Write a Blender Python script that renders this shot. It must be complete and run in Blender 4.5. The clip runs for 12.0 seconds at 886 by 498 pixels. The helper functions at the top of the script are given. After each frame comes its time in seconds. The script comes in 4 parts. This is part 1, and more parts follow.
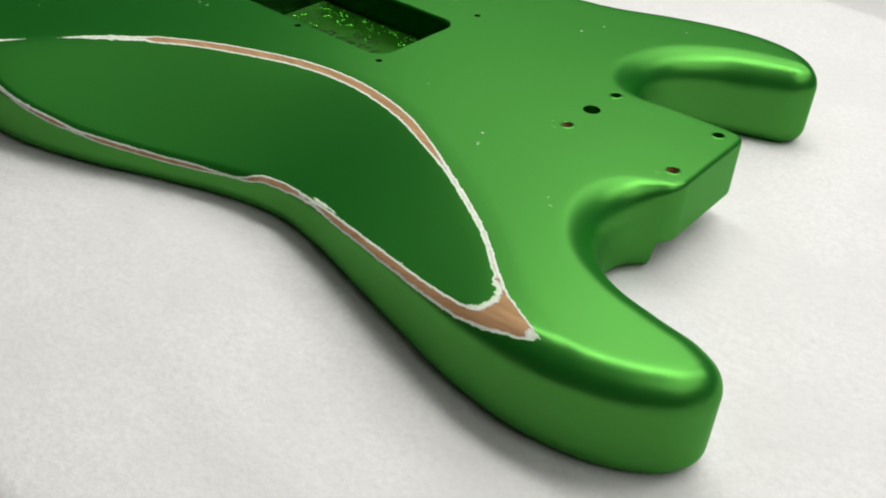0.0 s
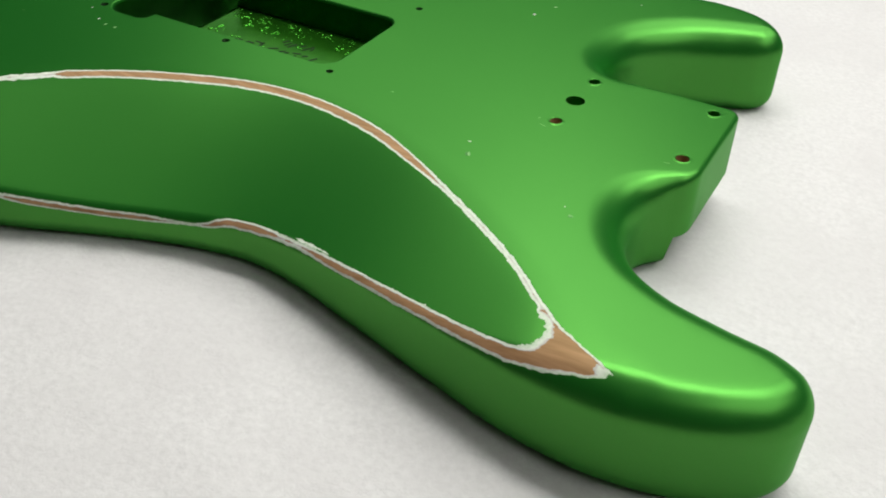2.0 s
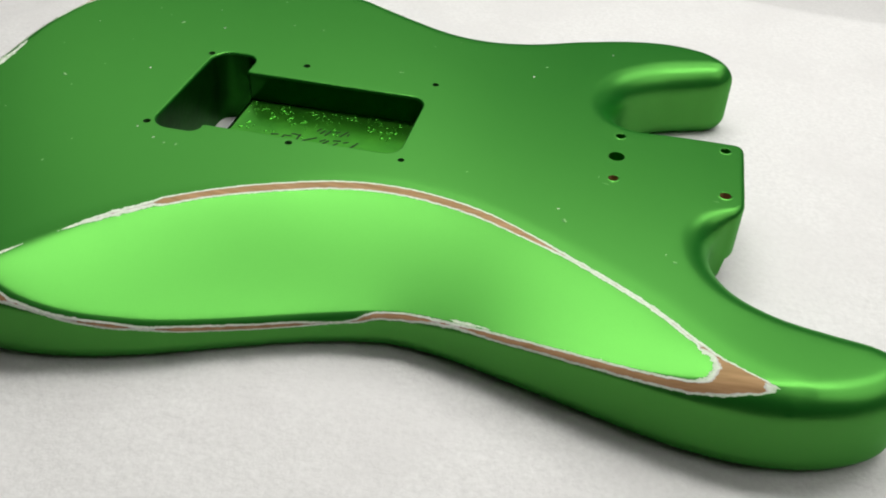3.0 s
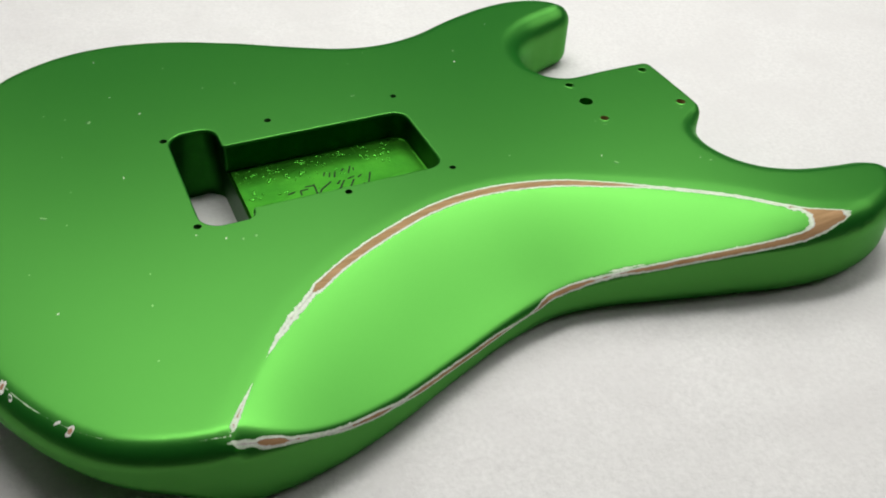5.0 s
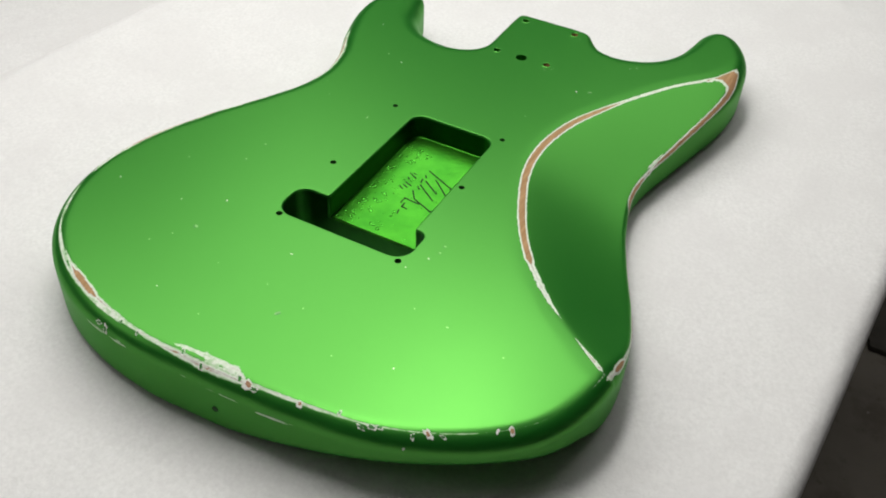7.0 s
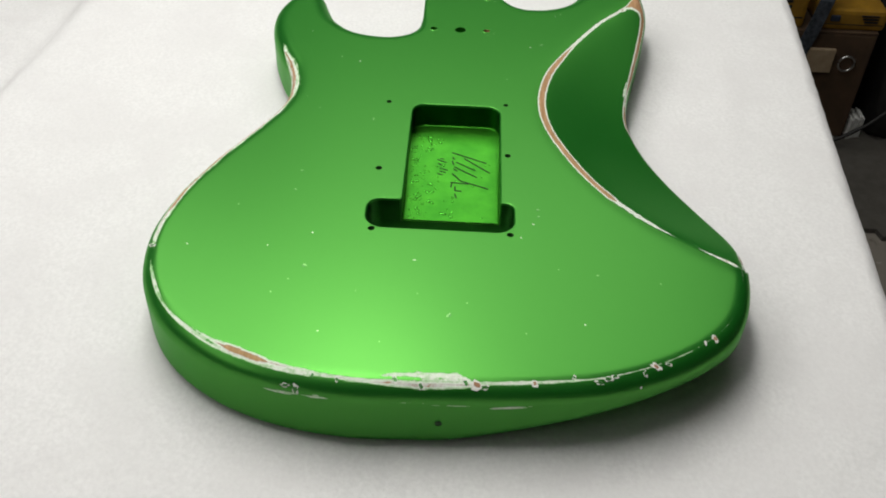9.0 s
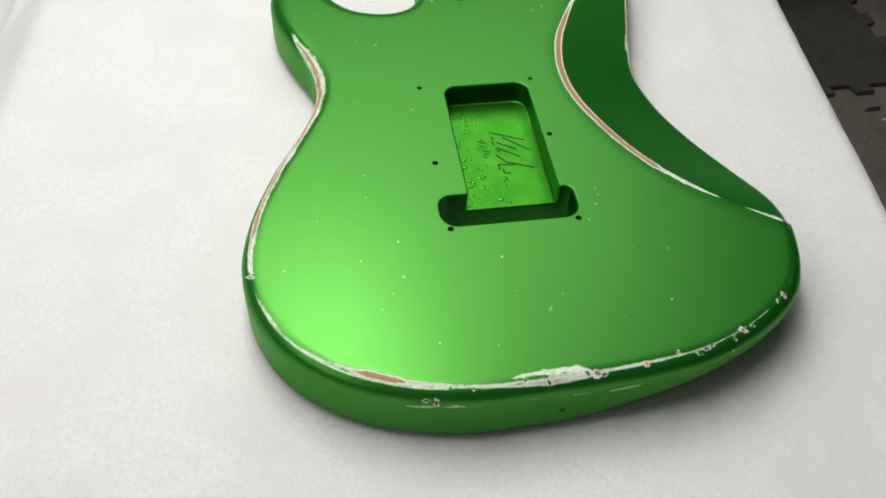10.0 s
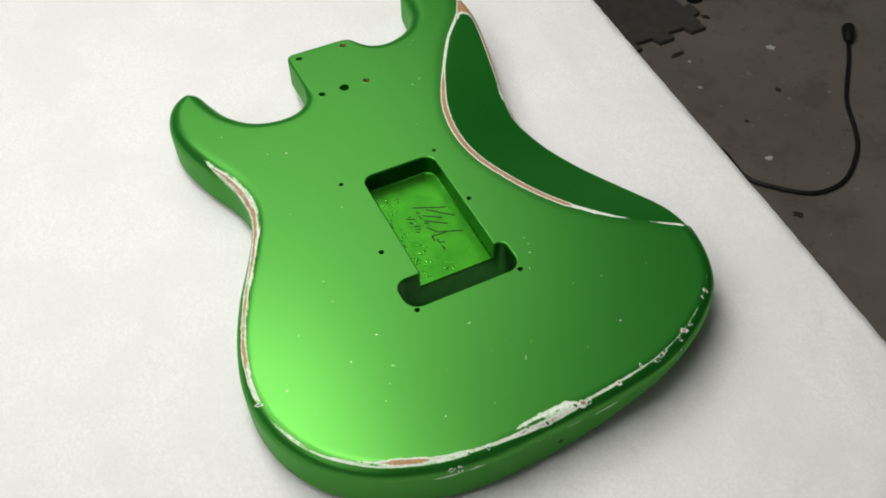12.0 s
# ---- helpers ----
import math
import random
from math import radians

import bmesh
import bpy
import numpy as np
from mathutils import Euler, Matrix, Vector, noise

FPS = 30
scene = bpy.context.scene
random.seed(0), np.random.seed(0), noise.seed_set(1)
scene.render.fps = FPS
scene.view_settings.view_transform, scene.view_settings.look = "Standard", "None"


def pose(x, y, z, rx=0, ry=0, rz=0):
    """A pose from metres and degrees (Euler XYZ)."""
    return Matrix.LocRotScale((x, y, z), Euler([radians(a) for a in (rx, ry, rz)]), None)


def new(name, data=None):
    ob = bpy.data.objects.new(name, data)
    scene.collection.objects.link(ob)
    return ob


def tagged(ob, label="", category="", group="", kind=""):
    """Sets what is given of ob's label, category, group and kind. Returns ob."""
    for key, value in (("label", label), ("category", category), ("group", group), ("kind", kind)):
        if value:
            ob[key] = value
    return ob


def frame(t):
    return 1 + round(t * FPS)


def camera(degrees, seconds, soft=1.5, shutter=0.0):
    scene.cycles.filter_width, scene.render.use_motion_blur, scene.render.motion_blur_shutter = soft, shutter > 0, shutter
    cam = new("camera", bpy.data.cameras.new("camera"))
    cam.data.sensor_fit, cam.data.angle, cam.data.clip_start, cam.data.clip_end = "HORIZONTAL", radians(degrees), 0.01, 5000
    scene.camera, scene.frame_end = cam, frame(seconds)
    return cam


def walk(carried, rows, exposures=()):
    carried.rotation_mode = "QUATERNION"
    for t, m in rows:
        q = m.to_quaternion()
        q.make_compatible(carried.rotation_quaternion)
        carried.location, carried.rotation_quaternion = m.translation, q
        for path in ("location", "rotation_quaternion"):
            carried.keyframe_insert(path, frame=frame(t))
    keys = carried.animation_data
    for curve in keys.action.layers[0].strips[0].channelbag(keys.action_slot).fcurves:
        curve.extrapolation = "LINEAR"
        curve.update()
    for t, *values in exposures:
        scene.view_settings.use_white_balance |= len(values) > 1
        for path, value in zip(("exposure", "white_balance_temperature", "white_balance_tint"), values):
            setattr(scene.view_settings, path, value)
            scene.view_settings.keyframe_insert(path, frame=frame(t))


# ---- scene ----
from mathutils.geometry import delaunay_2d_cdt

# ---- camera ----
cam = camera(50.6, 12.0, soft=1.9)
ROWS = [
    (0, 0.1829, -0.3223, 0.9921, 53.3, -2.53, 41.01),
    (0.3, 0.1854, -0.3142, 0.9743, 55.53, -2.45, 40.75),
    (0.5, 0.1855, -0.307, 0.9591, 56.88, -2.54, 40.09),
    (0.8, 0.1791, -0.3001, 0.9459, 56.65, -2.53, 38.86),
    (1, 0.1719, -0.2971, 0.942, 57.12, -2.64, 37.68),
    (1.3, 0.1562, -0.2952, 0.9471, 55.9, -2.78, 34.92),
    (1.5, 0.1448, -0.2971, 0.9546, 54.69, -2.5, 33.19),
    (1.8, 0.1315, -0.3071, 0.9703, 54, -1.53, 31.64),
    (2, 0.1194, -0.3169, 0.9815, 52.34, -1.15, 30.33),
    (2.3, 0.0897, -0.3351, 0.995, 50.31, -0.81, 26.51),
    (2.5, 0.0663, -0.349, 1.0053, 50.36, -0.85, 22.08),
    (2.8, 0.0282, -0.3724, 1.0273, 51.85, -1.31, 16.67),
    (3, 0.0013, -0.388, 1.0419, 51.41, -1.75, 13.68),
    (3.2, -0.0277, -0.4004, 1.0504, 51.52, -2.42, 9.74),
    (4.8, -0.2409, -0.3844, 1.0834, 49.2, -3.18, -19.32),
    (5, -0.2742, -0.3797, 1.07, 50.24, -2.44, -24.46),
    (5.3, -0.3137, -0.3785, 1.0814, 49.67, -2, -28.93),
    (5.5, -0.3394, -0.3785, 1.0922, 49.57, -2.22, -30.92),
    (5.8, -0.378, -0.3852, 1.1105, 49.22, -1.94, -34.65),
    (6, -0.4062, -0.3806, 1.1204, 49.23, -1.45, -37.99),
    (6.2, -0.4405, -0.3538, 1.1232, 47.44, -2.55, -41.8),
    (6.3, -0.4581, -0.3381, 1.1239, 47.7, -3.14, -43.9),
    (6.5, -0.4919, -0.3051, 1.1259, 49.24, -3.43, -49.18),
    (6.7, -0.517, -0.2644, 1.131, 48.92, -3.27, -54.8),
    (8.3, -0.6009, -0.0872, 1.1056, 50.58, -0.97, -78.55),
    (8.5, -0.6122, -0.0677, 1.1072, 50.4, -1.35, -80.8),
    (8.8, -0.6154, -0.0301, 1.1172, 49.17, -2.28, -84.66),
    (9, -0.6141, -0.003, 1.1263, 48.79, -1.73, -87.63),
    (9.3, -0.6054, 0.0444, 1.1458, 45.81, -1.36, -91.5),
    (9.5, -0.5981, 0.0727, 1.16, 44.02, 0.02, -93.17),
    (9.8, -0.5893, 0.0993, 1.1799, 43.26, -1.58, -96.97),
    (10, -0.582, 0.1138, 1.1941, 41.3, -1.95, -98.6),
    (10.3, -0.5637, 0.1378, 1.2197, 40.31, -1.09, -103.97),
    (10.5, -0.5535, 0.1515, 1.2358, 40, 0.13, -107.56),
    (10.8, -0.5491, 0.166, 1.2548, 40.57, 1.3, -112.15),
    (11, -0.5496, 0.1725, 1.2645, 40.24, 1.09, -113.98),
    (11.3, -0.5547, 0.1772, 1.2741, 41, 1.14, -115.15),
    (11.5, -0.5586, 0.1785, 1.2776, 40.8, 1.08, -115.84),
    (11.8, -0.5624, 0.1797, 1.278, 40.95, 1.07, -115.99),
    (12, -0.5634, 0.1798, 1.2772, 40.94, 0.9, -116.06),
]
walk(cam, [(t, pose(x, y, z, rx, ry, rz)) for t, x, y, z, rx, ry, rz in ROWS])

# ---- heights, in metres ----
FLOOR_Z = 0.0
BACK_Z = 0.80          # back face of the guitar body, which lies face down
THICK = 0.0425
CLOTH_Z = BACK_Z - THICK

# ---- light ----
world = bpy.data.worlds.new("room_air")
scene.world = world
world.use_nodes = True
world.node_tree.nodes["Background"].inputs[0].default_value = (0.9, 0.95, 1.0, 1)
world.node_tree.nodes["Background"].inputs[1].default_value = 0.01
scene.view_settings.exposure = 0.0


def area_lamp(name, eye, target, long, wide, power, colour, heading=0.0):
    """A strip lamp that runs along the table, or turned by heading degrees."""
    data = bpy.data.lights.new(name, "AREA")
    data.shape, data.size, data.size_y, data.energy, data.color = "RECTANGLE", long, wide, power, colour
    ob = new(name, data)
    ahead = (Vector(target) - Vector(eye)).normalized()
    run = Vector((math.cos(radians(heading)), math.sin(radians(heading)), 0))
    along = (run - ahead * run.dot(ahead)).normalized()
    turn = Matrix((along, (-ahead).cross(along), -ahead)).transposed().to_4x4()
    ob.matrix_world = Matrix.Translation(eye) @ turn
    return ob


LAMP_WHITE = (0.99, 0.985, 0.935)
area_lamp("work_lamp", (0.0, 0.12, BACK_Z + 0.82), (0.0, 0.11, BACK_Z), 0.84, 0.16, 5.2, LAMP_WHITE)
# unseen lights added as fill, placed to match the sheen on the back
area_lamp("fill_light", (1.06, -0.15, BACK_Z + 1.20), (0.8, -0.10, BACK_Z), 1.1, 1.1, 7.8, LAMP_WHITE)
area_lamp("fill_light", (-0.10, 0.60, BACK_Z + 0.90), (-0.10, 0.0, BACK_Z), 0.65, 0.65, 4.0, LAMP_WHITE)
area_lamp("fill_light", (-1.15, 1.85, BACK_Z + 1.40), (-0.10, 0.0, BACK_Z), 1.4, 0.7, 5.4, LAMP_WHITE)
area_lamp("fill_light", (0.70, 0.70, BACK_Z + 1.20), (-0.10, 0.0, BACK_Z), 0.65, 0.65, 4.9, LAMP_WHITE)
# weak narrow light, added only to lift the floor beside the table
area_lamp("fill_light", (0.4, -1.05, 2.45), (0.4, -1.05, 0.0), 0.9, 0.3, 0.2, (0.97, 0.98, 0.9)).data.spread = radians(75)


# ---- materials ----
class Nodes:
    """Short hand for building a node material."""

    def __init__(self, name):
        self.mat = bpy.data.materials.new(name)
        self.mat.use_nodes = True
        self.tree = self.mat.node_tree
        self.bsdf = self.tree.nodes["Principled BSDF"]

    def add(self, kind, **settings):
        node = self.tree.nodes.new(kind)
        for key, value in settings.items():
            setattr(node, key, value)
        return node

    def link(self, a, b):
        self.tree.links.new(a, b)

    def set(self, **values):
        for key, value in values.items():
            self.bsdf.inputs[key.replace("_", " ")].default_value = value
        return self

    def coords(self):
        return self.add("ShaderNodeTexCoord").outputs["Object"]

    def noise(self, scale, detail=4.0, rough=0.55, where=None):
        node = self.add("ShaderNodeTexNoise")
        node.inputs["Scale"].default_value = scale
        node.inputs["Detail"].default_value = detail
        node.inputs["Roughness"].default_value = rough
        self.link(where or self.coords(), node.inputs["Vector"])
        return node.outputs["Fac"]

    def math(self, op, a, b=0.0, c=None):
        node = self.add("ShaderNodeMath", operation=op)
        for slot, value in zip(node.inputs, (a, b, c)):
            if value is None:
                continue
            if isinstance(value, (int, float)):
                slot.default_value = value
            else:
                self.link(value, slot)
        return node.outputs[0]

    def step(self, value, low, high):
        node = self.add("ShaderNodeMapRange", interpolation_type="SMOOTHSTEP")
        self.link(value, node.inputs["Value"])
        node.inputs["From Min"].default_value, node.inputs["From Max"].default_value = low, high
        return node.outputs["Result"]

    def mix(self, fac, a, b):
        node = self.add("ShaderNodeMix", data_type="RGBA")
        for slot, value in ((node.inputs["Factor"], fac), (node.inputs["A"], a), (node.inputs["B"], b)):
            if isinstance(value, tuple):
                slot.default_value = (*value, 1) if len(value) == 3 else value
            elif isinstance(value, (int, float)):
                slot.default_value = value
            else:
                self.link(value, slot)
        return node.outputs["Result"]

    def ramp(self, fac, *stops):
        node = self.add("ShaderNodeValToRGB")
        self.link(fac, node.inputs["Fac"])
        els = node.color_ramp.elements
        while len(els) < len(stops):
            els.new(0.5)
        for el, (at, colour) in zip(els, stops):
            el.position, el.color = at, (*colour, 1)
        return node.outputs["Color"]

    def bump(self, height, strength, distance):
        node = self.add("ShaderNodeBump")
        node.inputs["Strength"].default_value, node.inputs["Distance"].default_value = strength, distance
        self.link(height, node.inputs["Height"])
        self.link(node.outputs["Normal"], self.bsdf.inputs["Normal"])

    def colour(self, socket):
        self.link(socket, self.bsdf.inputs["Base Color"])
        return self

    def to(self, socket, name):
        self.link(socket, self.bsdf.inputs[name])
        return self


GREEN = (0.082, 0.332, 0.039)      # metallic flake
PIGMENT = (0.006, 0.150, 0.014)    # body colour under the flake


def wood_colour(n):
    grain = n.add("ShaderNodeMapping")
    n.link(n.coords(), grain.inputs["Vector"])
    grain.inputs["Scale"].default_value = (40, 420, 200)
    return n.ramp(n.noise(1.0, 4, 0.6, grain.outputs["Vector"]), (0.3, (0.31, 0.16, 0.08)), (0.7, (0.49, 0.272, 0.15)))


def relic_paint():
    """Satin metallic green; where the attribute 'wear' is high it is rubbed to white primer, then to wood."""
    n = Nodes("relic_green_paint")
    wear = n.add("ShaderNodeAttribute", attribute_name="wear").outputs["Fac"]
    along = n.add("ShaderNodeAttribute", attribute_name="along").outputs["Fac"]
    across = n.add("ShaderNodeAttribute", attribute_name="across").outputs["Fac"]
    lay = n.add("ShaderNodeCombineXYZ")
    n.link(n.math("MULTIPLY", along, 0.07), lay.inputs[0])
    n.link(across, lay.inputs[1])
    streak = n.noise(0.75, 3, 0.55, lay.outputs[0])
    fine, mid = n.noise(1000, 3), n.noise(260, 5, 0.65)
    rough = n.math("ADD", n.math("MULTIPLY", n.math("SUBTRACT", fine, 0.5), 0.1), n.math("MULTIPLY", n.math("SUBTRACT", mid, 0.5), 0.3))
    rough = n.math("ADD", rough, n.math("MULTIPLY", n.math("SUBTRACT", streak, 0.5), n.math("MULTIPLY", n.add("ShaderNodeAttribute", attribute_name="streaky").outputs["Fac"], 0.26)))
    level = n.math("ADD", wear, n.math("MULTIPLY", rough, n.step(wear, 0.08, 0.3)))
    primer, grey, bare = n.step(level, 0.385, 0.41), n.step(level, 0.53, 0.60), n.step(level, 0.60, 0.635)
    flake = n.ramp(n.noise(5200, 2), (0.3, tuple(c * 0.9 for c in GREEN)), (0.7, tuple(c * 1.08 for c in GREEN)))
    white = n.ramp(n.noise(500, 4), (0.3, (0.62, 0.67, 0.58)), (0.7, (0.80, 0.83, 0.76)))
    white = n.mix(n.math("MULTIPLY", grey, 0.75), white, (0.52, 0.47, 0.47))
    thin = n.math("SUBTRACT", 1.0, n.step(n.math("ADD", level, n.math("MULTIPLY", n.math("SUBTRACT", n.noise(420, 4, 0.6), 0.5), 0.3)), 0.42, 0.52))
    white = n.mix(n.math("MULTIPLY", thin, n.math("MULTIPLY", n.add("ShaderNodeAttribute", attribute_name="streaky").outputs["Fac"], 0.7)), white, (0.30, 0.52, 0.24))
    n.colour(n.mix(bare, n.mix(primer, flake, white), wood_colour(n)))
    n.to(n.math("SUBTRACT", 1.0, primer), "Metallic")
    n.to(n.math("ADD", n.math("MULTIPLY", n.noise(60, 4), 0.04), n.math("ADD", 0.32, n.math("MULTIPLY", primer, 0.32))), "Roughness")
    n.to(n.math("MULTIPLY", n.math("SUBTRACT", 1.0, primer), 0.48), "Coat Weight")
    n.set(Coat_Roughness=0.32, Coat_IOR=1.5, Specular_Tint=(0.4, 0.95, 0.3, 1))
    n.bump(n.math("SUBTRACT", n.math("MULTIPLY", n.noise(700, 3), 0.08), n.math("ADD", primer, bare)), 0.5, 0.00015)
    under = n.add("ShaderNodeBsdfPrincipled")
    under.inputs["Base Color"].default_value = (*PIGMENT, 1)
    under.inputs["Roughness"].default_value = 0.6
    under.inputs["Specular IOR Level"].default_value = 0.1
    blend = n.add("ShaderNodeMixShader")
    n.link(n.math("MULTIPLY", n.math("SUBTRACT", 1.0, primer), 0.48), blend.inputs[0])
    n.link(n.bsdf.outputs[0], blend.inputs[1])
    n.link(under.outputs[0], blend.inputs[2])
    n.link(blend.outputs[0], n.tree.nodes["Material Output"].inputs["Surface"])
    return n.mat


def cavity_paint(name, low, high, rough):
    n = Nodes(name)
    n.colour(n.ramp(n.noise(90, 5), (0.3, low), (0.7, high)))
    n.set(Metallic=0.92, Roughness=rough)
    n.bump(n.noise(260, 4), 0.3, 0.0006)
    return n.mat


def plain(name, dark, light, scale, roughness, metallic=0.0, bump=0.0, depth=0.001):
    n = Nodes(name)
    n.colour(n.ramp(n.noise(scale, 6, 0.62), (0.3, dark), (0.7, light)))
    n.set(Roughness=roughness, Metallic=metallic)
    if bump:
        n.bump(n.noise(scale * 3, 4), bump, depth)
    return n.mat


def fleece():
    n = Nodes("white_fleece")
    nap = n.ramp(n.noise(420, 4), (0.3, (0.665, 0.655, 0.658)), (0.7, (0.755, 0.745, 0.748)))
    n.colour(n.mix(n.math("MULTIPLY", n.step(n.noise(17, 5), 0.4, 0.62), 0.55), nap, (0.665, 0.65, 0.655)))
    flat = n.bsdf.inputs["Base Color"].links[0].from_socket
    n.colour(n.mix(n.math("MULTIPLY", n.step(n.noise(210, 2, 0.45), 0.66, 0.78), 0.16), flat, (0.42, 0.41, 0.41)))
    n.set(Roughness=0.95, Sheen_Weight=0.25, Sheen_Roughness=0.5)
    tufts = n.math("ADD", n.noise(150, 4, 0.65), n.math("MULTIPLY", n.noise(420, 5, 0.7), 0.6))
    n.bump(n.math("ADD", tufts, n.math("MULTIPLY", n.noise(60, 3, 0.6), 0.8)), 0.24, 0.0026)
    return n.mat


def concrete():
    n = Nodes("stained_concrete")
    big, small = n.noise(1.7, 6, 0.6), n.noise(30, 6, 0.7)
    base = n.ramp(big, (0.25, (0.15, 0.13, 0.11)), (0.55, (0.24, 0.215, 0.185)), (0.8, (0.30, 0.27, 0.235)))
    base = n.mix(n.math("MULTIPLY", n.step(n.noise(9, 5, 0.65), 0.52, 0.68), 0.55), base, (0.13, 0.105, 0.085))
    base = n.mix(n.step(n.noise(48, 3, 0.5), 0.68, 0.74), base, (0.34, 0.31, 0.27))
    n.colour(n.mix(n.step(small, 0.56, 0.75), base, (0.11, 0.09, 0.072)))
    n.set(Roughness=0.75)
    n.bump(n.noise(120, 5), 0.3, 0.002)
    return n.mat


PAINT, FLEECE, CONCRETE = relic_paint(), fleece(), concrete()
# cavity walls: same recipe as the floor, at under half its green
CAVITY = cavity_paint("dark_green_wall_paint", (0.009, 0.10, 0.006), (0.015, 0.14, 0.010), 0.42)
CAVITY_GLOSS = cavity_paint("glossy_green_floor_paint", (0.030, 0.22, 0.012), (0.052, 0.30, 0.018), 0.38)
PRIMER = plain("chipped_white_primer", (0.6, 0.6, 0.55), (0.8, 0.8, 0.76), 900, 0.6)
CHIP_GREEN = plain("pale_green_scuff", (0.09, 0.33, 0.07), (0.29, 0.51, 0.21), 900, 0.45)
# scraped green of chip cores; also paints the shaded side of dents
CHIP_DARK = plain("scraped_green_and_dent_shade", (0.02, 0.14, 0.02), (0.08, 0.27, 0.06), 900, 0.45, 0.4)
INK = plain("black_marker_ink", (0.004, 0.008, 0.004), (0.008, 0.014, 0.008), 300, 0.95)
BARE_WOOD = plain("bare_reddish_wood", (0.30, 0.15, 0.075), (0.46, 0.25, 0.14), 300, 0.65)
# dark green that paints the shade inside drilled holes
HOLE = plain("hole_shade_green", (0.008, 0.035, 0.008), (0.015, 0.06, 0.012), 300, 0.8)
HOLE_WOOD = plain("raw_wood_hole", (0.22, 0.12, 0.05), (0.4, 0.23, 0.10), 500, 0.8)
DRIP = plain("clear_green_drip", (0.045, 0.34, 0.016), (0.085, 0.46, 0.035), 300, 0.22, 0.75)
MAT = plain("grey_foam", (0.07, 0.064, 0.056), (0.10, 0.092, 0.08), 40, 0.85, 0, 0.4)
RUBBER = plain("black_rubber", (0.008, 0.008, 0.008), (0.018, 0.017, 0.016), 60, 0.5)
TABLE_WOOD = plain("table_board", (0.25, 0.17, 0.1), (0.4, 0.28, 0.17), 12, 0.6)
WALL = plain("painted_plaster", (0.16, 0.15, 0.14), (0.22, 0.21, 0.2), 4, 0.9, 0, 0.2)
CEILING = plain("ceiling_paint", (0.5, 0.49, 0.47), (0.58, 0.57, 0.55), 4, 0.9)
CARDBOARD = plain("brown_cardboard", (0.06, 0.036, 0.02), (0.11, 0.064, 0.035), 20, 0.85, 0, 0.3)
YELLOW = plain("yellow_plastic", (0.26, 0.135, 0.012), (0.40, 0.215, 0.018), 30, 0.5)
NAVY = plain("dark_blue_plastic", (0.02, 0.03, 0.05), (0.04, 0.05, 0.08), 20, 0.5)
WEBBING = plain("worn_blue_webbing", (0.008, 0.011, 0.018), (0.075, 0.09, 0.115), 130, 0.7, 0, 0.3)
PALE_WOOD = plain("pale_block_wood", (0.34, 0.25, 0.16), (0.46, 0.35, 0.23), 60, 0.7)
STEEL = plain("steel", (0.5, 0.5, 0.5), (0.65, 0.65, 0.65), 80, 0.3, 1.0)
PAPER = plain("white_paper", (0.6, 0.6, 0.58), (0.75, 0.75, 0.73), 80, 0.8)
DEBRIS = plain("dry_dark_leaf", (0.03, 0.02, 0.013), (0.06, 0.035, 0.022), 200, 0.8)


# ---- mesh helpers ----
def part(name, mesh, material, parent=None, label=""):
    """Links a bmesh or mesh as one object, in world coordinates, under a thing."""
    if isinstance(mesh, bmesh.types.BMesh):
        data = bpy.data.meshes.new(name)
        bmesh.ops.recalc_face_normals(mesh, faces=mesh.faces[:])
        mesh.to_mesh(data)
        mesh.free()
    else:
        data = mesh
    if material:
        data.materials.append(material)
    ob = new(name, data)
    if parent:
        ob.parent = parent
        ob.matrix_parent_inverse = Matrix.Translation(parent.location).inverted()
    return tagged(ob, label)


def smooth(ob, angle=None):
    for poly in ob.data.polygons:
        poly.use_smooth = True
    if angle:
        ob.data.set_sharp_from_angle(angle=radians(angle))
    return ob


def thing(name, place, label, category, group="", kind=""):
    ob = new(name)
    ob.location = place
    ob.empty_display_size = 0.05
    return tagged(ob, label, category, group, kind)


def box(bm, low, high, bevel=0.0, turn=None):
    made = bmesh.ops.create_cube(bm, size=1.0)["verts"]
    low, high = Vector(low), Vector(high)
    for v in made:
        v.co = Vector([low[i] + (v.co[i] + 0.5) * (high[i] - low[i]) for i in range(3)])
    if bevel:
        edges = list({e for v in made for e in v.link_edges})
        bmesh.ops.bevel(bm, geom=edges, offset=bevel, segments=2, affect="EDGES", profile=0.6)
    if turn is not None:
        bmesh.ops.transform(bm, matrix=turn, verts=bm.verts[:])
    return bm


def sweep(path, radius, sides=10, closed=False):
    """A tube along a list of points."""
    bm, rings, pts = bmesh.new(), [], [Vector(p) for p in path]
    for i, p in enumerate(pts):
        a, b = pts[max(i - 1, 0)], pts[min(i + 1, len(pts) - 1)]
        if closed:
            a, b = pts[i - 1], pts[(i + 1) % len(pts)]
        along = (b - a).normalized()
        side = along.cross(Vector((0, 0, 1)))
        side = side.normalized() if side.length > 1e-4 else Vector((1, 0, 0))
        up = side.cross(along)
        r = radius(i / max(1, len(pts) - 1)) if callable(radius) else radius
        rings.append([bm.verts.new(p + r * (math.cos(k * math.tau / sides) * side + math.sin(k * math.tau / sides) * up)) for k in range(sides)])
    pairs = list(zip(rings, rings[1:])) + ([(rings[-1], rings[0])] if closed else [])
    for a, b in pairs:
        for k in range(sides):
            bm.faces.new((a[k], a[(k + 1) % sides], b[(k + 1) % sides], b[k]))
    if not closed:
        bm.faces.new(rings[0][::-1]), bm.faces.new(rings[-1])
    return bm


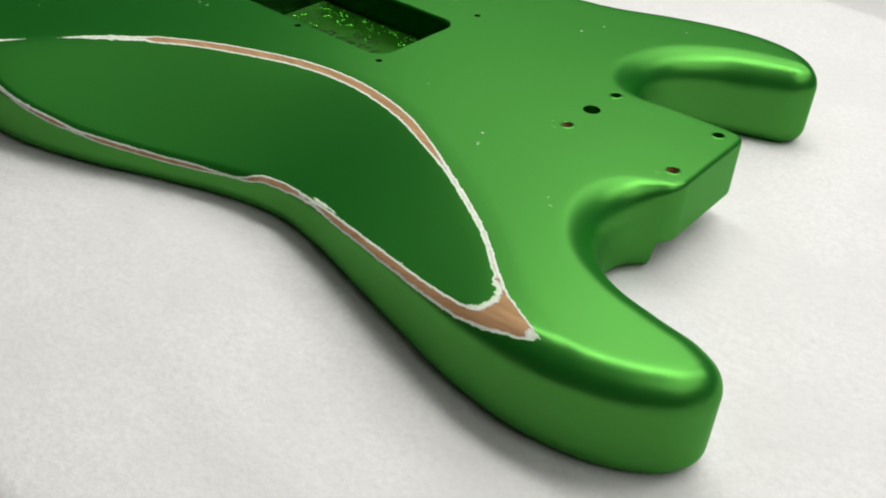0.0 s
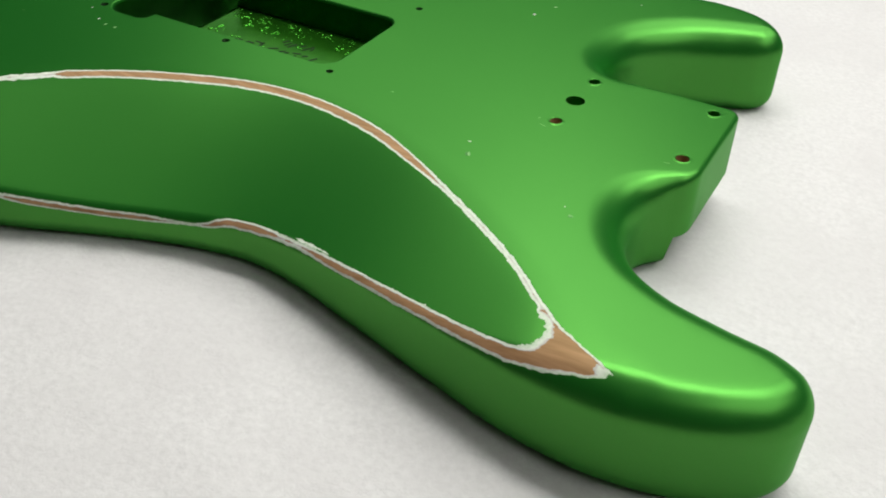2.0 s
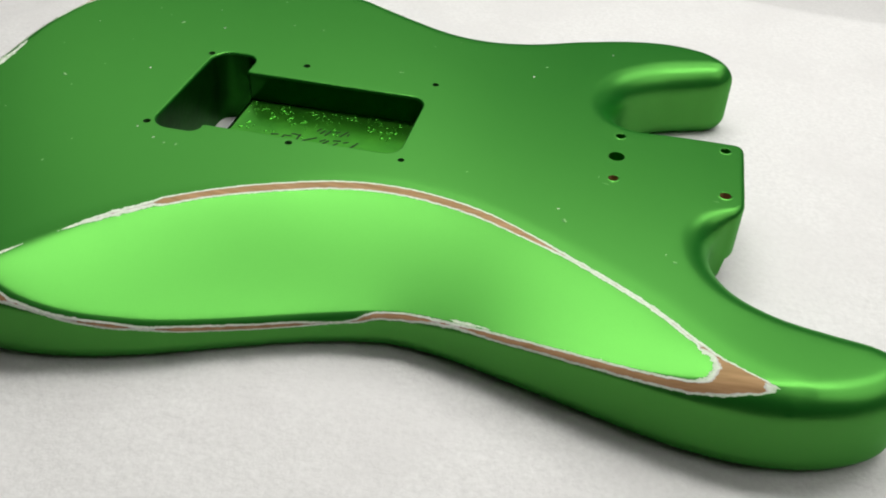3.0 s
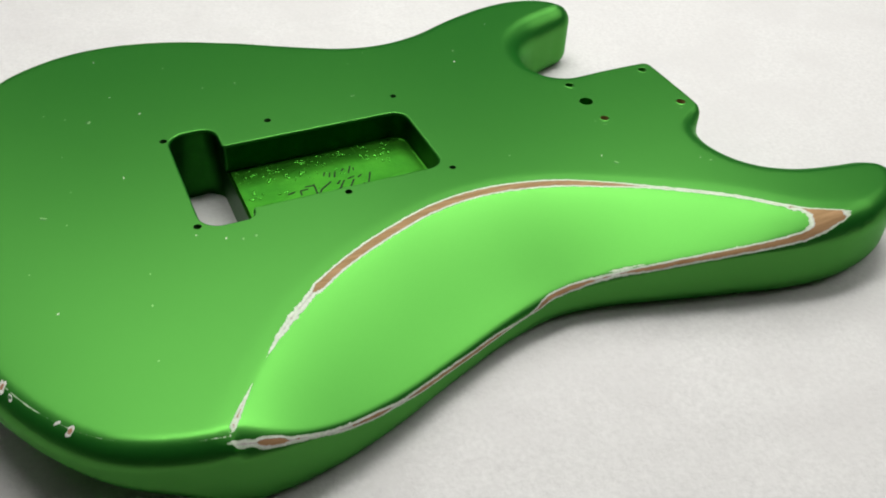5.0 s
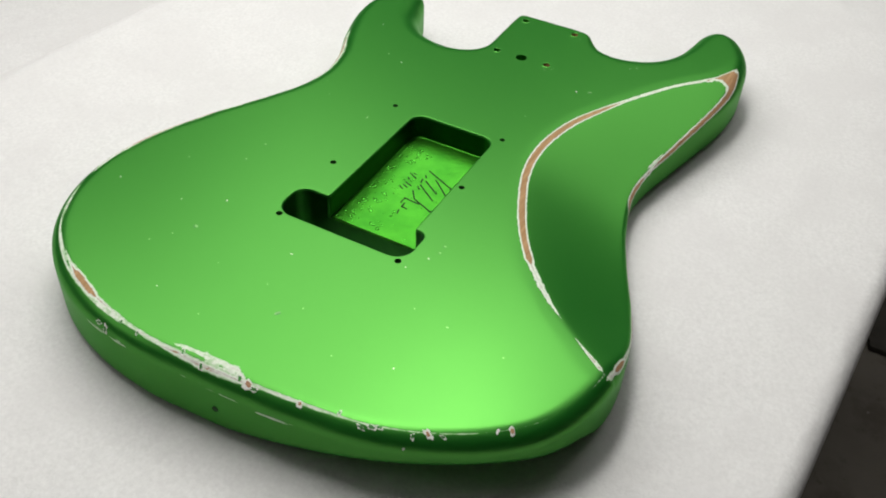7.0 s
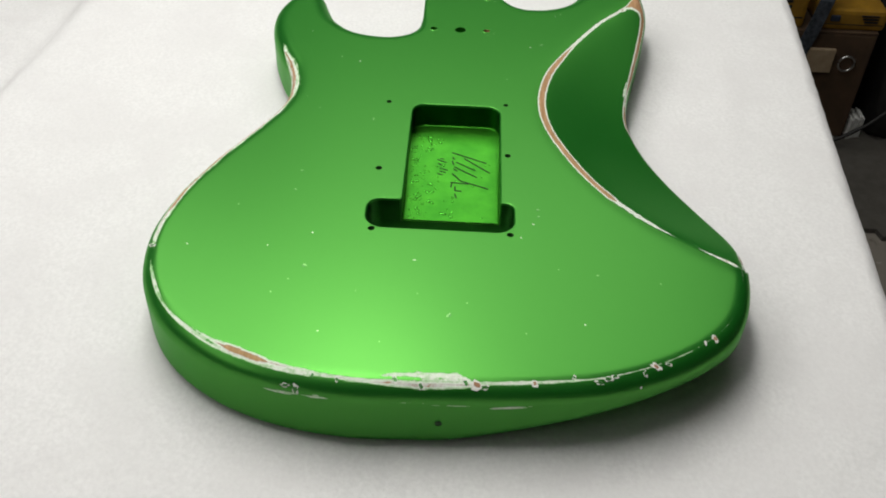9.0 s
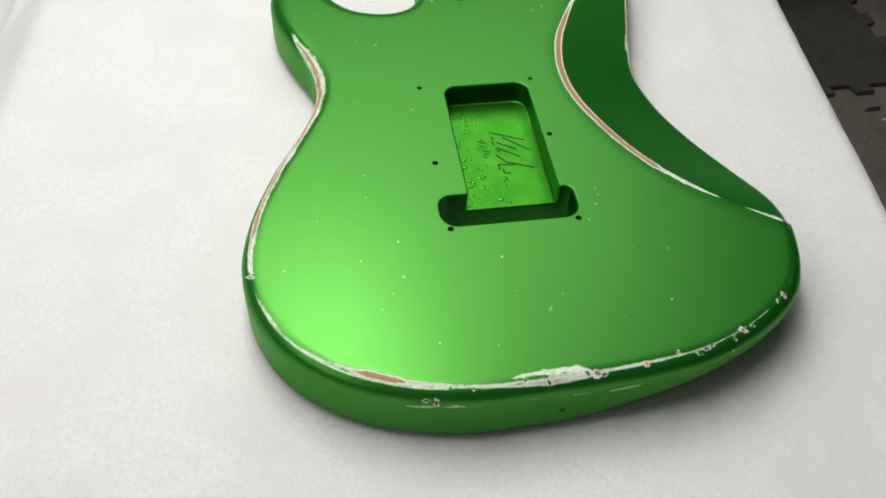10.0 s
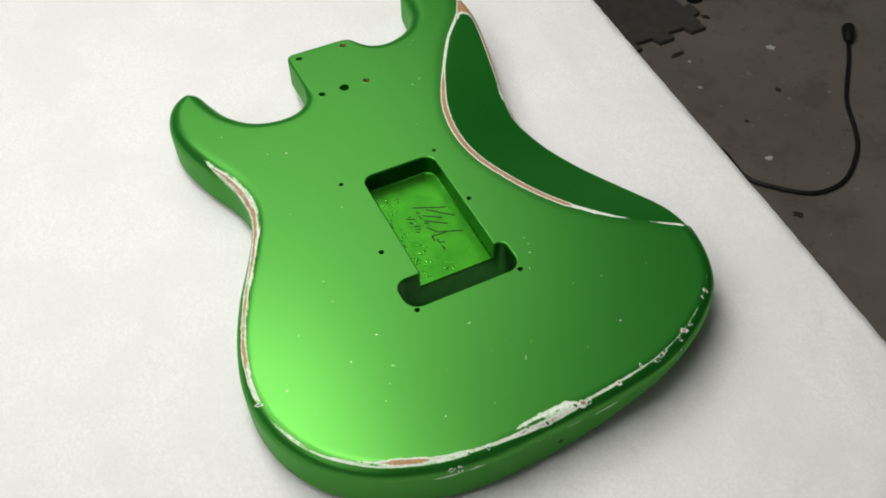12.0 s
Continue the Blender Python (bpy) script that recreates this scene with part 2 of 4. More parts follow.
def curve_through(points, steps, closed=False):
    """A centripetal Catmull-Rom curve through plan points."""
    p = np.array(points, float)
    p = np.vstack([p[-1:], p, p[:2]]) if closed else np.vstack([2 * p[0] - p[1], p, 2 * p[-1] - p[-2]])
    out = []
    for i in range(1, len(p) - 2):
        t = np.r_[0, np.cumsum(np.linalg.norm(np.diff(p[i - 1 : i + 3], axis=0), axis=1) ** 0.5)]
        for u in np.linspace(t[1], t[2], steps, endpoint=False):
            a = [(t[k + 1] - u) / (t[k + 1] - t[k]) * p[i - 1 + k] + (u - t[k]) / (t[k + 1] - t[k]) * p[i + k] for k in range(3)]
            b = [(t[k + 2] - u) / (t[k + 2] - t[k]) * a[k] + (u - t[k]) / (t[k + 2] - t[k]) * a[k + 1] for k in range(2)]
            out.append((t[2] - u) / (t[2] - t[1]) * b[0] + (u - t[1]) / (t[2] - t[1]) * b[1])
    if not closed:
        out.append(p[-2])
    return np.array(out)


def even(curve, step, closed=False):
    """The same curve at even steps."""
    pts = np.vstack([curve, curve[:1]]) if closed else curve
    far = np.r_[0, np.cumsum(np.linalg.norm(np.diff(pts, axis=0), axis=1))]
    count = int(round(far[-1] / step))
    at = np.linspace(0, far[-1], count + 1)
    at = at[:-1] if closed else at
    return np.stack([np.interp(at, far, pts[:, k]) for k in range(2)], 1)


def rounded(corners, steps=8):
    """A polygon of (x, y, radius) corners with its corners rounded."""
    out = []
    for i, (x, y, r) in enumerate(corners):
        here, back, ahead = (np.array(corners[k % len(corners)][:2], float) for k in (i, i - 1, i + 1))
        a, b = (back - here) / np.linalg.norm(back - here), (ahead - here) / np.linalg.norm(ahead - here)
        for k in range(steps + 1):
            u = k / steps * math.pi / 2
            out.append(here + a * r * (1 - math.sin(u)) + b * r * (1 - math.cos(u)))
    return np.array(out)


def inside(points, poly):
    x, y = points[:, 0], points[:, 1]
    hit = np.zeros(len(points), bool)
    for (x1, y1), (x2, y2) in zip(poly, np.roll(poly, -1, axis=0)):
        cross = (y1 > y) != (y2 > y)
        hit ^= cross & (x < (x2 - x1) * (y - y1) / ((y2 - y1) if y2 != y1 else 1e-9) + x1)
    return hit


def nearest(points, curve):
    """Distance to a curve, taken to its segments, and the index of its nearest point."""
    dist, index = np.empty(len(points)), np.empty(len(points), int)
    for i in range(0, len(points), 2000):
        p = points[i : i + 2000]
        k = np.linalg.norm(p[:, None] - curve[None], axis=2).argmin(1)
        best = np.linalg.norm(p - curve[k], axis=1)
        for j in (k - 1, k + 1):
            a, b = curve[k], curve[j % len(curve)]
            ab = b - a
            size = (ab**2).sum(1)
            u = np.clip(((p - a) * ab).sum(1) / np.maximum(size, 1e-9), 0, 1)
            far = np.linalg.norm(p - a - u[:, None] * ab, axis=1)
            best = np.where(size < 25, np.minimum(best, far), best)
        index[i : i + 2000], dist[i : i + 2000] = k, best
    return dist, index


# ---- guitar body: plan in millimetres, x towards the neck, y towards the treble side ----
TREBLE_SIDE = [(-339, 12), (-339.5, 45), (-334, 80), (-321, 112), (-299, 139), (-270, 155.5), (-236, 161), (-202, 155.5), (-165, 142.5), (-130, 124.5),
               (-103, 113), (-82, 110.5), (-60, 114.5), (-30, 127), (0, 136), (22, 137.5), (41, 132.5), (52, 123.5), (56, 114), (50.5, 105.5), (36, 99.5), (16, 90.5)]
HEEL = [(1, 76), (-4, 62), (-4.5, 50), (-1, 39), (6, 31.5), (16, 28.5), (30, 28), (50, 28), (56.8, 27.4), (59.4, 24.5), (59.8, 18), (59.8, 0), (59.8, -18), (59.5, -24.5), (57.3, -29.5), (53, -34)]
BASS_SIDE = [(48, -42), (46.5, -54), (50, -68), (59, -81), (73, -90), (92, -94.5), (109, -97.5), (119, -103.5), (122, -112.5), (117.5, -123), (106, -132), (90, -138.5), (68, -142),
             (42, -140.5), (10, -133.5), (-28, -124), (-56, -117.5), (-80, -115.5), (-108, -121.5), (-140, -133.5), (-175, -148), (-206, -157.5), (-236, -160.8), (-263, -157), (-286, -147.5), (-302, -133.5), (-318, -110), (-330.5, -79), (-336, -45), (-338, -18)]
OUTLINE = even(curve_through(TREBLE_SIDE + HEEL + BASS_SIDE, 24, True), 1.7, True)
BELLY_LINE = even(curve_through([(77, -135.8), (66, -133.4), (54, -128.4), (42, -119.8), (25, -105.2), (-2, -88), (-30, -73), (-58, -61), (-90, -55.5), (-118, -58), (-148, -68.5), (-174, -81.5), (-194, -95.5), (-211, -111.5), (-228, -132), (-242, -152)], 12), 1.7)
CAVITY_RIM = rounded([(-100, 28, 9), (-199.5, 28, 1.2), (-199.5, 47, 9), (-226, 47, 11), (-226, -36.5, 11), (-199, -36.5, 6), (-199, -29, 0.4), (-100, -29, 9)])
SLOT_RIM = rounded([(-199.5, 47, 9), (-226, 47, 11), (-226, -36.5, 11), (-199.5, -36.5, 6)])
SCREW_HOLES = [(-227, 42, 1.9), (-172, 43, 1.9), (-100, 43, 1.7), (-98, -32, 1.6), (-153.7, -32.6, 1.8), (-227, -33.2, 1.9)]
NECK_HOLES = [(0, 19, 2.3), (0, -19, 2.3), (50.6, 19.6, 2.3), (50.9, -19.2, 2.5), (-0.2, 0, 3.9)]
CAVITY_DEPTH = 16.5


def table(value, *pairs):
    return np.interp(value, *np.array(sorted(pairs), float).T)


# per-outline-point figures: radius of the rounded edge, depth of the belly cut at the rim
OX, OY = OUTLINE.T
on_heel = (OX > 8) & (np.abs(OY) < 36)
on_bass_rim = (OY < -100)
EDGE_R = np.where(on_heel, 2.2, np.where(OX < -185, 10.0, 12.0))
EDGE_R = np.where((OX > 44) & (OX < 62) & (OY < -40) & (OY > -88), 15.0, EDGE_R)
EDGE_R = np.where((OX > -8) & (OX < 44) & (OY > 40) & (OY < 104), 15.0, EDGE_R)
CUT = np.where(on_bass_rim, table(OX, (-246, 0), (-230, 5.5), (-218, 10), (-200, 15.5), (-180, 20), (-160, 22.8), (-135, 24.3), (-110, 24.3), (-95, 23.2), (-80, 21.3), (-67, 19.8), (-47, 17), (-30, 14.5), (-10, 12), (16, 9.2), (36, 6.8), (55, 3.6), (72, 0)), 0)
EDGE_R = np.where(CUT > 0, np.maximum(3.2, 12.0 - 0.9 * CUT), EDGE_R)
for _ in range(60):
    EDGE_R = (np.roll(EDGE_R, 1) + 2 * EDGE_R + np.roll(EDGE_R, -1)) / 4
for _ in range(200):
    CUT = (np.roll(CUT, 1) + 2 * CUT + np.roll(CUT, -1)) / 4
CUT = np.where(on_bass_rim & (OX > -262) & (OX < 84), CUT, 0)
# the forearm contour of the front thins the rim at the bass side of the tail
ARM = np.where((OY < 0) & (OX < -225), table(OY, (-161, 0), (-157, 14), (-147, 21), (-133, 25), (-110, 25.5), (-79, 22), (-45, 12.5), (-18, 4.5), (0, 0)) * table(OX, (-250, 0.6), (-240, 0.15), (-230, 0.0), (-262, 1.0)), 0)
for _ in range(24):
    ARM = (np.roll(ARM, 1) + 2 * ARM + np.roll(ARM, -1)) / 4
BASE = np.where((OX > 14) & (np.abs(OY) < 31), -27.5, -THICK * 1000)
BASE_R = np.where(BASE > -40, 1.5, 10.0 - 0.2 * ARM)
tangent = np.roll(OUTLINE, -1, axis=0) - np.roll(OUTLINE, 1, axis=0)
tangent /= np.linalg.norm(tangent, axis=1)[:, None]
INWARD = np.stack([tangent[:, 1], -tangent[:, 0]], 1)
if inside(OUTLINE[:1] + INWARD[:1] * 3, OUTLINE)[0] == False:
    INWARD = -INWARD
rim = (OY < -100) & (OX > -243) & (OX < 74)
CUT_AREA = np.vstack([BELLY_LINE, OUTLINE[rim][np.argsort(OX[rim])] + [0, -3]])


def plate(x, y):
    """The bending kernel of a thin sheet."""
    r2 = (x[:, None] - x[None]) ** 2 + (y[:, None] - y[None]) ** 2
    return r2 * np.log(r2 + 1e-6)


class BellySheet:
    """The hollow of the belly cut: a thin sheet bent between the crest line and the rim."""

    def __init__(self):
        order = np.argsort(OX[rim])
        edge, deep = OUTLINE[rim][order][::5], CUT[rim][order][::5]
        crest = BELLY_LINE[::5]
        self.knots = np.vstack([crest, edge]) / 100
        depth = np.r_[np.zeros(len(crest)), deep]
        count = len(self.knots)
        kernel = plate(*self.knots.T) + 0.012 * np.eye(count)
        flat = np.c_[np.ones(count), self.knots]
        whole = np.block([[kernel, flat], [flat.T, np.zeros((3, 3))]])
        self.weights = np.linalg.solve(whole, np.r_[depth, np.zeros(3)])

    def depth(self, points):
        p, out = points / 100, []
        for q in np.array_split(p, max(1, len(p) // 1500)):
            r2 = ((q[:, None] - self.knots[None]) ** 2).sum(2)
            out.append(np.c_[r2 * np.log(r2 + 1e-6), np.ones(len(q)), q] @ self.weights)
        return np.concatenate(out)


BELLY = BellySheet()


def top_height(points, dist, index):
    """Height of the back face below its flat part, in millimetres."""
    z = np.zeros(len(points))
    within = inside(points, CUT_AREA)
    line, _ = nearest(points, BELLY_LINE)
    close = within | (line < 8)
    depth = BELLY.depth(points[close])
    depth = np.where(within[close], np.maximum(depth, 0), np.minimum(depth, 0))
    fade = np.where(within[close], 1.0, np.clip((8 - line[close]) / 4, 0, 1))
    z[close] = -0.5 * (depth + np.sqrt(depth**2 + 1.6)) * fade
    r = EDGE_R[index]
    near = np.clip((r - dist) / r, 0, 1)
    return z - r * (1 - np.sqrt(np.maximum(1 - near**2, 0)))


def band(q, centre, wide, amount):
    """A rubbed strip: highest at its centre line, nothing past its width."""
    return amount * (1 - np.abs(q - centre) / wide)


def plateau(q, centre, half, amount):
    """A rubbed patch of even depth with a steep border."""
    return amount * np.clip((half - np.abs(q - centre)) / 1.6 + 0.66, 0, 1)


def edge_wear(q, index):
    """How far the paint is rubbed through along the rim; q runs over the rounded edge, in millimetres."""
    x, y = OX[index], OY[index]
    wear = np.zeros(len(q))

    def lay(where, values):
        wear[where] = np.maximum(wear[where], values[where])

    treble, tail = (y > 60) & (x < -20), x < -285
    lay(treble, band(q, table(x, (-318, 3.5), (-250, 3.5), (-150, 2.5), (-110, -0.5), (-80, -2.0), (-60, -2.0), (-30, 1.0)),
                     table(x, (-318, 2.5), (-280, 2.0), (-256, 1.8), (-240, 4.0), (-200, 5), (-140, 6.5), (-105, 10), (-80, 12), (-62, 12), (-50, 9), (-36, 4.5), (-28, 2.2)),
                     table(x, (-318, 0.6), (-300, 0.62), (-286, 0.7), (-266, 0.66), (-258, 0.56), (-250, 0.5), (-246, 0.56), (-240, 0.66), (-225, 0.7), (-210, 0.8), (-190, 0.72), (-165, 0.72), (-145, 0.74), (-120, 0.76), (-95, 0.76), (-80, 0.72), (-60, 0.68), (-45, 0.68), (-36, 0.62), (-29, 0.45), (-24, 0.0))))
    lay(tail, band(q, table(y, (150, 3), (118, 5), (100, 5.8), (70, 5), (40, 4), (10, 2.2), (-12, 3), (-30, 4), (-140, 4)),
                   table(y, (150, 2.2), (118, 2.6), (104, 4.6), (86, 4.6), (70, 3.4), (45, 3.2), (25, 4.0), (0, 5.0), (-16, 4.0), (-24, 2.8), (-34, 2.5), (-45, 2.3), (-70, 1.6), (-120, 1.3), (-140, 1.1)),
                   table(y, (150, 0.5), (125, 0.55), (110, 0.62), (103, 0.85), (88, 0.85), (82, 0.62), (62, 0.64), (52, 0.58), (34, 0.58), (24, 0.66), (5, 0.68), (-14, 0.62), (-20, 0.58), (-32, 0.64), (-50, 0.62), (-66, 0.58), (-95, 0.57), (-118, 0.54), (-130, 0.48), (-140, 0.5))))
    lay(tail & (y < 30) & (y > -18), plateau(q, 7.2 + table(y, (-18, -3.0), (-12, -1.4), (-6, 0), (8, 0.4), (20, 0), (30, -0.8)), table(y, (-18, -0.6), (-13, 1.0), (-6, 2.6), (0, 1.9), (4, 2.8), (12, 1.8), (16, 0.9), (20, 1.6), (26, 0.8), (30, -0.8)), 0.51))
    lay(tail & (y > 44) & (y < 88), plateau(q, -7.0 - 0.06 * (y - 66), table(y, (44, -1.2), (50, 0.6), (58, 1.3), (64, 0.5), (72, 1.3), (80, 0.6), (88, -0.8)), 0.5))
    lay(tail & (y < -22) & (y > -50), plateau(q, -8.6 - 0.05 * (y + 36), table(y, (-50, -0.8), (-44, 0.2), (-36, 0.9), (-28, 1.0), (-24, 0.5), (-22, -0.6)), 0.56))
    lay(tail & (y < 34) & (y > -22), band(q, -7.5 + 0.04 * y, 1.9, table(y, (-22, 0), (-12, 0.5), (8, 0.5), (22, 0.42), (34, 0))))
    lay((y < -120) & (x < -243) & (x >= -285), band(q, 3.5, 1.5, table(x, (-285, 0.5), (-262, 0.54), (-246, 0.6))))
    cut = (CUT[index] > 0) | ((y < -130) & (x > 30) & (x < 84))
    lay(cut, band(q, table(x, (-240, 0.6), (-200, -1.2), (-100, -2.2), (-93, -1.6), (-86, 0.2), (-60, 0.6), (-30, 0.4), (40, 1.2), (52, 2.4), (60, 3.4), (74, 4.2), (84, 5)),
                  table(x, (-249, 2.5), (-240, 4.2), (-232, 4.4), (-220, 3.2), (-190, 3.6), (-160, 3.0), (-110, 2.8), (-100, 2.3), (-90, 3.0), (-60, 3.7), (-30, 3.3), (20, 3.6), (42, 4.2), (56, 4.2), (66, 3.2), (74, 2.2), (80, 1.5), (84, 0.8)),
                  table(x, (-249, 0.3), (-243, 0.58), (-236, 0.6), (-233, 0.85), (-227, 0.85), (-222, 0.6), (-205, 0.58), (-196, 0.66), (-184, 0.74), (-176, 0.56), (-170, 0.6), (-162, 0.8), (-118, 0.82), (-110, 0.6), (-98, 0.52), (-90, 0.82), (-72, 0.82), (-62, 0.62), (-46, 0.64), (-36, 0.8), (30, 0.9), (50, 1.0), (64, 0.9), (69, 0.6), (73, 0.3), (84, 0))))
    flake = (x > -60) & (x < -34) & (y < -100)
    lay(flake, plateau(q, 2.6, table(x, (-60, -0.8), (-56, 0.2), (-52, 1.0), (-47, 1.2), (-43, 0.7), (-38, 0.4), (-34, -0.8)), 0.5))
    return wear


def line_wear(points, dist):
    """Wear along the crest between the flat back and the belly cut."""
    far, index = nearest(points, BELLY_LINE)
    x = BELLY_LINE[index, 0]
    amount = table(x, (-242, 0.7), (-237, 0.62), (-232, 0.5), (-226, 0.3), (-218, 0.46), (-210, 0.58), (-200, 0.58), (-192, 0.62), (-188, 0.95), (-150, 1.0), (-60, 1.0), (-36, 0.95), (-24, 0.75), (-14, 0.6), (10, 0.58), (40, 0.6), (50, 0.64), (56, 0.9), (63, 0.8), (67, 0.62), (70, 0.48), (72, 0.3))
    wide = table(x, (-242, 3.0), (-232, 2.2), (-214, 4.0), (-204, 5.6), (-192, 5.2), (-184, 4.4), (-150, 4.6), (-60, 4.3), (-30, 3.6), (0, 3.6), (40, 3.3), (52, 3.2), (62, 2.6), (68, 1.8), (72, 1.2))
    crest = amount * np.clip(1 - far / wide, -1, 1)
    # the green of the hollow ends in a rounded tip; past it the wood lies bare
    beyond = np.linalg.norm(points - (42, -129.3), axis=1) - 5.6
    bare = np.where((points[:, 0] > 42) & inside(points, CUT_AREA), np.clip(0.4 + 0.085 * beyond, 0, 0.9), 0)
    floor = table(points[:, 0], (36, 2.0), (52, 2.2), (58, 3.6), (64, 6.5), (72, 9.5))
    bare = np.minimum(bare, 0.4 + 0.22 * (dist - floor))
    return np.maximum(crest, bare)


CHIPS = [(56.5, -135.6, 2.3, 1.0), (61, -134.9, 2.4, 1.0)]


def build_body():
    guitar = thing("guitar_body", (-0.13, 0.0, CLOTH_Z), "worn green metallic electric guitar body lying face down on cloth", "guitar body")
    count = len(OUTLINE)
    rings = [(k / 13) * math.pi / 2 for k in range(14)]
    verts, edges, theta = [], [], []
    for a in rings:
        first = len(verts)
        pts = OUTLINE + INWARD * (EDGE_R * (1 - math.cos(a)))[:, None]
        verts += list(pts)
        theta += [a] * count
        edges += [(first + i, first + (i + 1) % count) for i in range(count)]
    ringed = len(verts)

    def loop(points, closed=True):
        first = len(verts)
        verts.extend(points)
        edges.extend((first + i, first + (i + 1) % len(points)) for i in range(len(points) if closed else len(points) - 1))

    loop(BELLY_LINE[3:-3], False)
    side = np.gradient(BELLY_LINE, axis=0)
    side = np.stack([side[:, 1], -side[:, 0]], 1) / np.linalg.norm(side, axis=1)[:, None]
    extra = [BELLY_LINE + side * off for off in (-6, -4, -2.8, -1.8, -0.9, 0.9, 1.8, 2.8, 4, 6)]
    gx, gy = np.meshgrid(np.arange(-338, 122, 3.4), np.arange(-160, 162, 3.4))
    jitter = np.random.RandomState(3).uniform(-0.6, 0.6, (gx.size, 2))
    extra = np.vstack(extra + [np.stack([gx.ravel(), gy.ravel()], 1) + jitter])
    dist, index = nearest(extra, OUTLINE)
    away, _ = nearest(extra, BELLY_LINE)
    keep = inside(extra, OUTLINE) & (dist > EDGE_R[index] + 0.8)
    lines = len(BELLY_LINE) * 10
    keep[lines:] &= away[lines:] > 6.6
    keep[:lines] &= (away[:lines] > 0.6)
    verts += list(extra[keep])
    loop(CAVITY_RIM)
    for x, y, r in SCREW_HOLES + NECK_HOLES:
        loop(np.array([(x + r * math.cos(k * math.tau / 20), y + r * math.sin(k * math.tau / 20)) for k in range(20)]))
    done = delaunay_2d_cdt([Vector(v) for v in verts], edges, [], 0, 1e-5)
    points = np.array([tuple(v) for v in done[0]])
    tris = np.array([f for f in done[2] if len(f) == 3])
    mids = points[tris].mean(axis=1)
    keep = inside(mids, OUTLINE)
    top = keep & ~inside(mids, CAVITY_RIM)
    for x, y, r in SCREW_HOLES + NECK_HOLES:
        top &= np.linalg.norm(mids - (x, y), axis=1) > r
    bottom = keep & ~inside(mids, SLOT_RIM)
    dist, index = nearest(points, OUTLINE)
    first_at = {}
    for new_id, olds in enumerate(done[3]):
        for old in olds:
            if old < ringed:
                first_at[old] = new_id
    ring_theta = np.full(len(points), -1.0)
    for old, new_id in first_at.items():
        ring_theta[new_id] = theta[old]
        index[new_id] = old % count
        dist[new_id] = EDGE_R[old % count] * (1 - math.cos(theta[old]))
    z = top_height(points, dist, index)
    r = EDGE_R[index]
    q = np.where(ring_theta >= 0, r * (ring_theta - math.pi / 4), dist - r + r * math.pi / 4)
    wear = np.maximum(edge_wear(q, index), line_wear(points, dist))
    for x, y, size, amp in CHIPS:
        wear = np.maximum(wear, amp * (1.25 - 0.65 * np.linalg.norm(points - (x, y), axis=1) / size))
    # lower face with its rounded edge and the neck pocket
    rb = BASE_R[index]
    near = np.clip((rb - dist) / rb, 0, 1)
    pocket = (points[:, 0] > -16) & (np.abs(points[:, 1]) < 28.2) & (dist > 0.5)
    zb = np.where(pocket, -27.5, BASE[index] + ARM[index] * np.clip(1 - dist / 60, 0, 1)) + rb * (1 - np.sqrt(np.maximum(1 - near**2, 0)))
    coords = [(x, y, h) for (x, y), h in zip(points, z)] + [(x, y, h) for (x, y), h in zip(points, zb)]
    worn = list(wear) + [0.0] * len(points)
    run = list(index * 1.7) * 2
    cross = list(q) + [-40.0] * len(points)
    faces = [tuple(f) for f in tris[top]] + [tuple(len(points) + k for k in f[::-1]) for f in tris[bottom]]
    brim = [first_at[i] for i in range(count)]
    rows = [brim]
    for k in range(1, 12):
        start = len(coords)
        for i, v in enumerate(brim):
            a, b = z[v], zb[v]
            h = a + (b - a) * (k / 12)
            coords.append((*points[v], h))
            cross.append(-EDGE_R[i] * math.pi / 4 - (a - h))
            run.append(i * 1.7)
            worn.append(float(edge_wear(np.array([cross[-1]]), np.array([i]))[0]))
        rows.append(list(range(start, start + count)))
    rows.append([len(points) + v for v in brim])
    for a, b in zip(rows, rows[1:]):
        for i in range(count):
            j = (i + 1) % count
            faces.append((a[i], b[i], b[j], a[j]))
    mesh = bpy.data.meshes.new("body")
    mesh.from_pydata([(x / 1000, y / 1000, BACK_Z + h / 1000) for x, y, h in coords], [], faces)
    mesh.update()
    near_edge = np.array(cross) < 14
    where = np.array(run) / 1.7
    picked = np.clip(np.round(where).astype(int), 0, count - 1)
    treble = (OY[picked] > 60) & (OX[picked] < -20) & (OX[picked] > -300)
    loose = np.where(near_edge & treble, 1.9, np.where(near_edge & (OX[picked] < -285), 1.0, np.where(near_edge, 0.5, 0.1)))
    for key, values in (("wear", worn), ("along", run), ("across", cross), ("streaky", loose)):
        layer = mesh.attributes.new(key, "FLOAT", "POINT")
        layer.data.foreach_set("value", np.array(values, np.float32))
    bm = bmesh.new()
    bm.from_mesh(mesh)
    bmesh.ops.delete(bm, geom=[v for v in bm.verts if not v.link_faces], context="VERTS")
    bmesh.ops.recalc_face_normals(bm, faces=bm.faces[:])
    bm.to_mesh(mesh)
    bm.free()
    body = smooth(part("body", mesh, PAINT, guitar), 50)
    return guitar, body


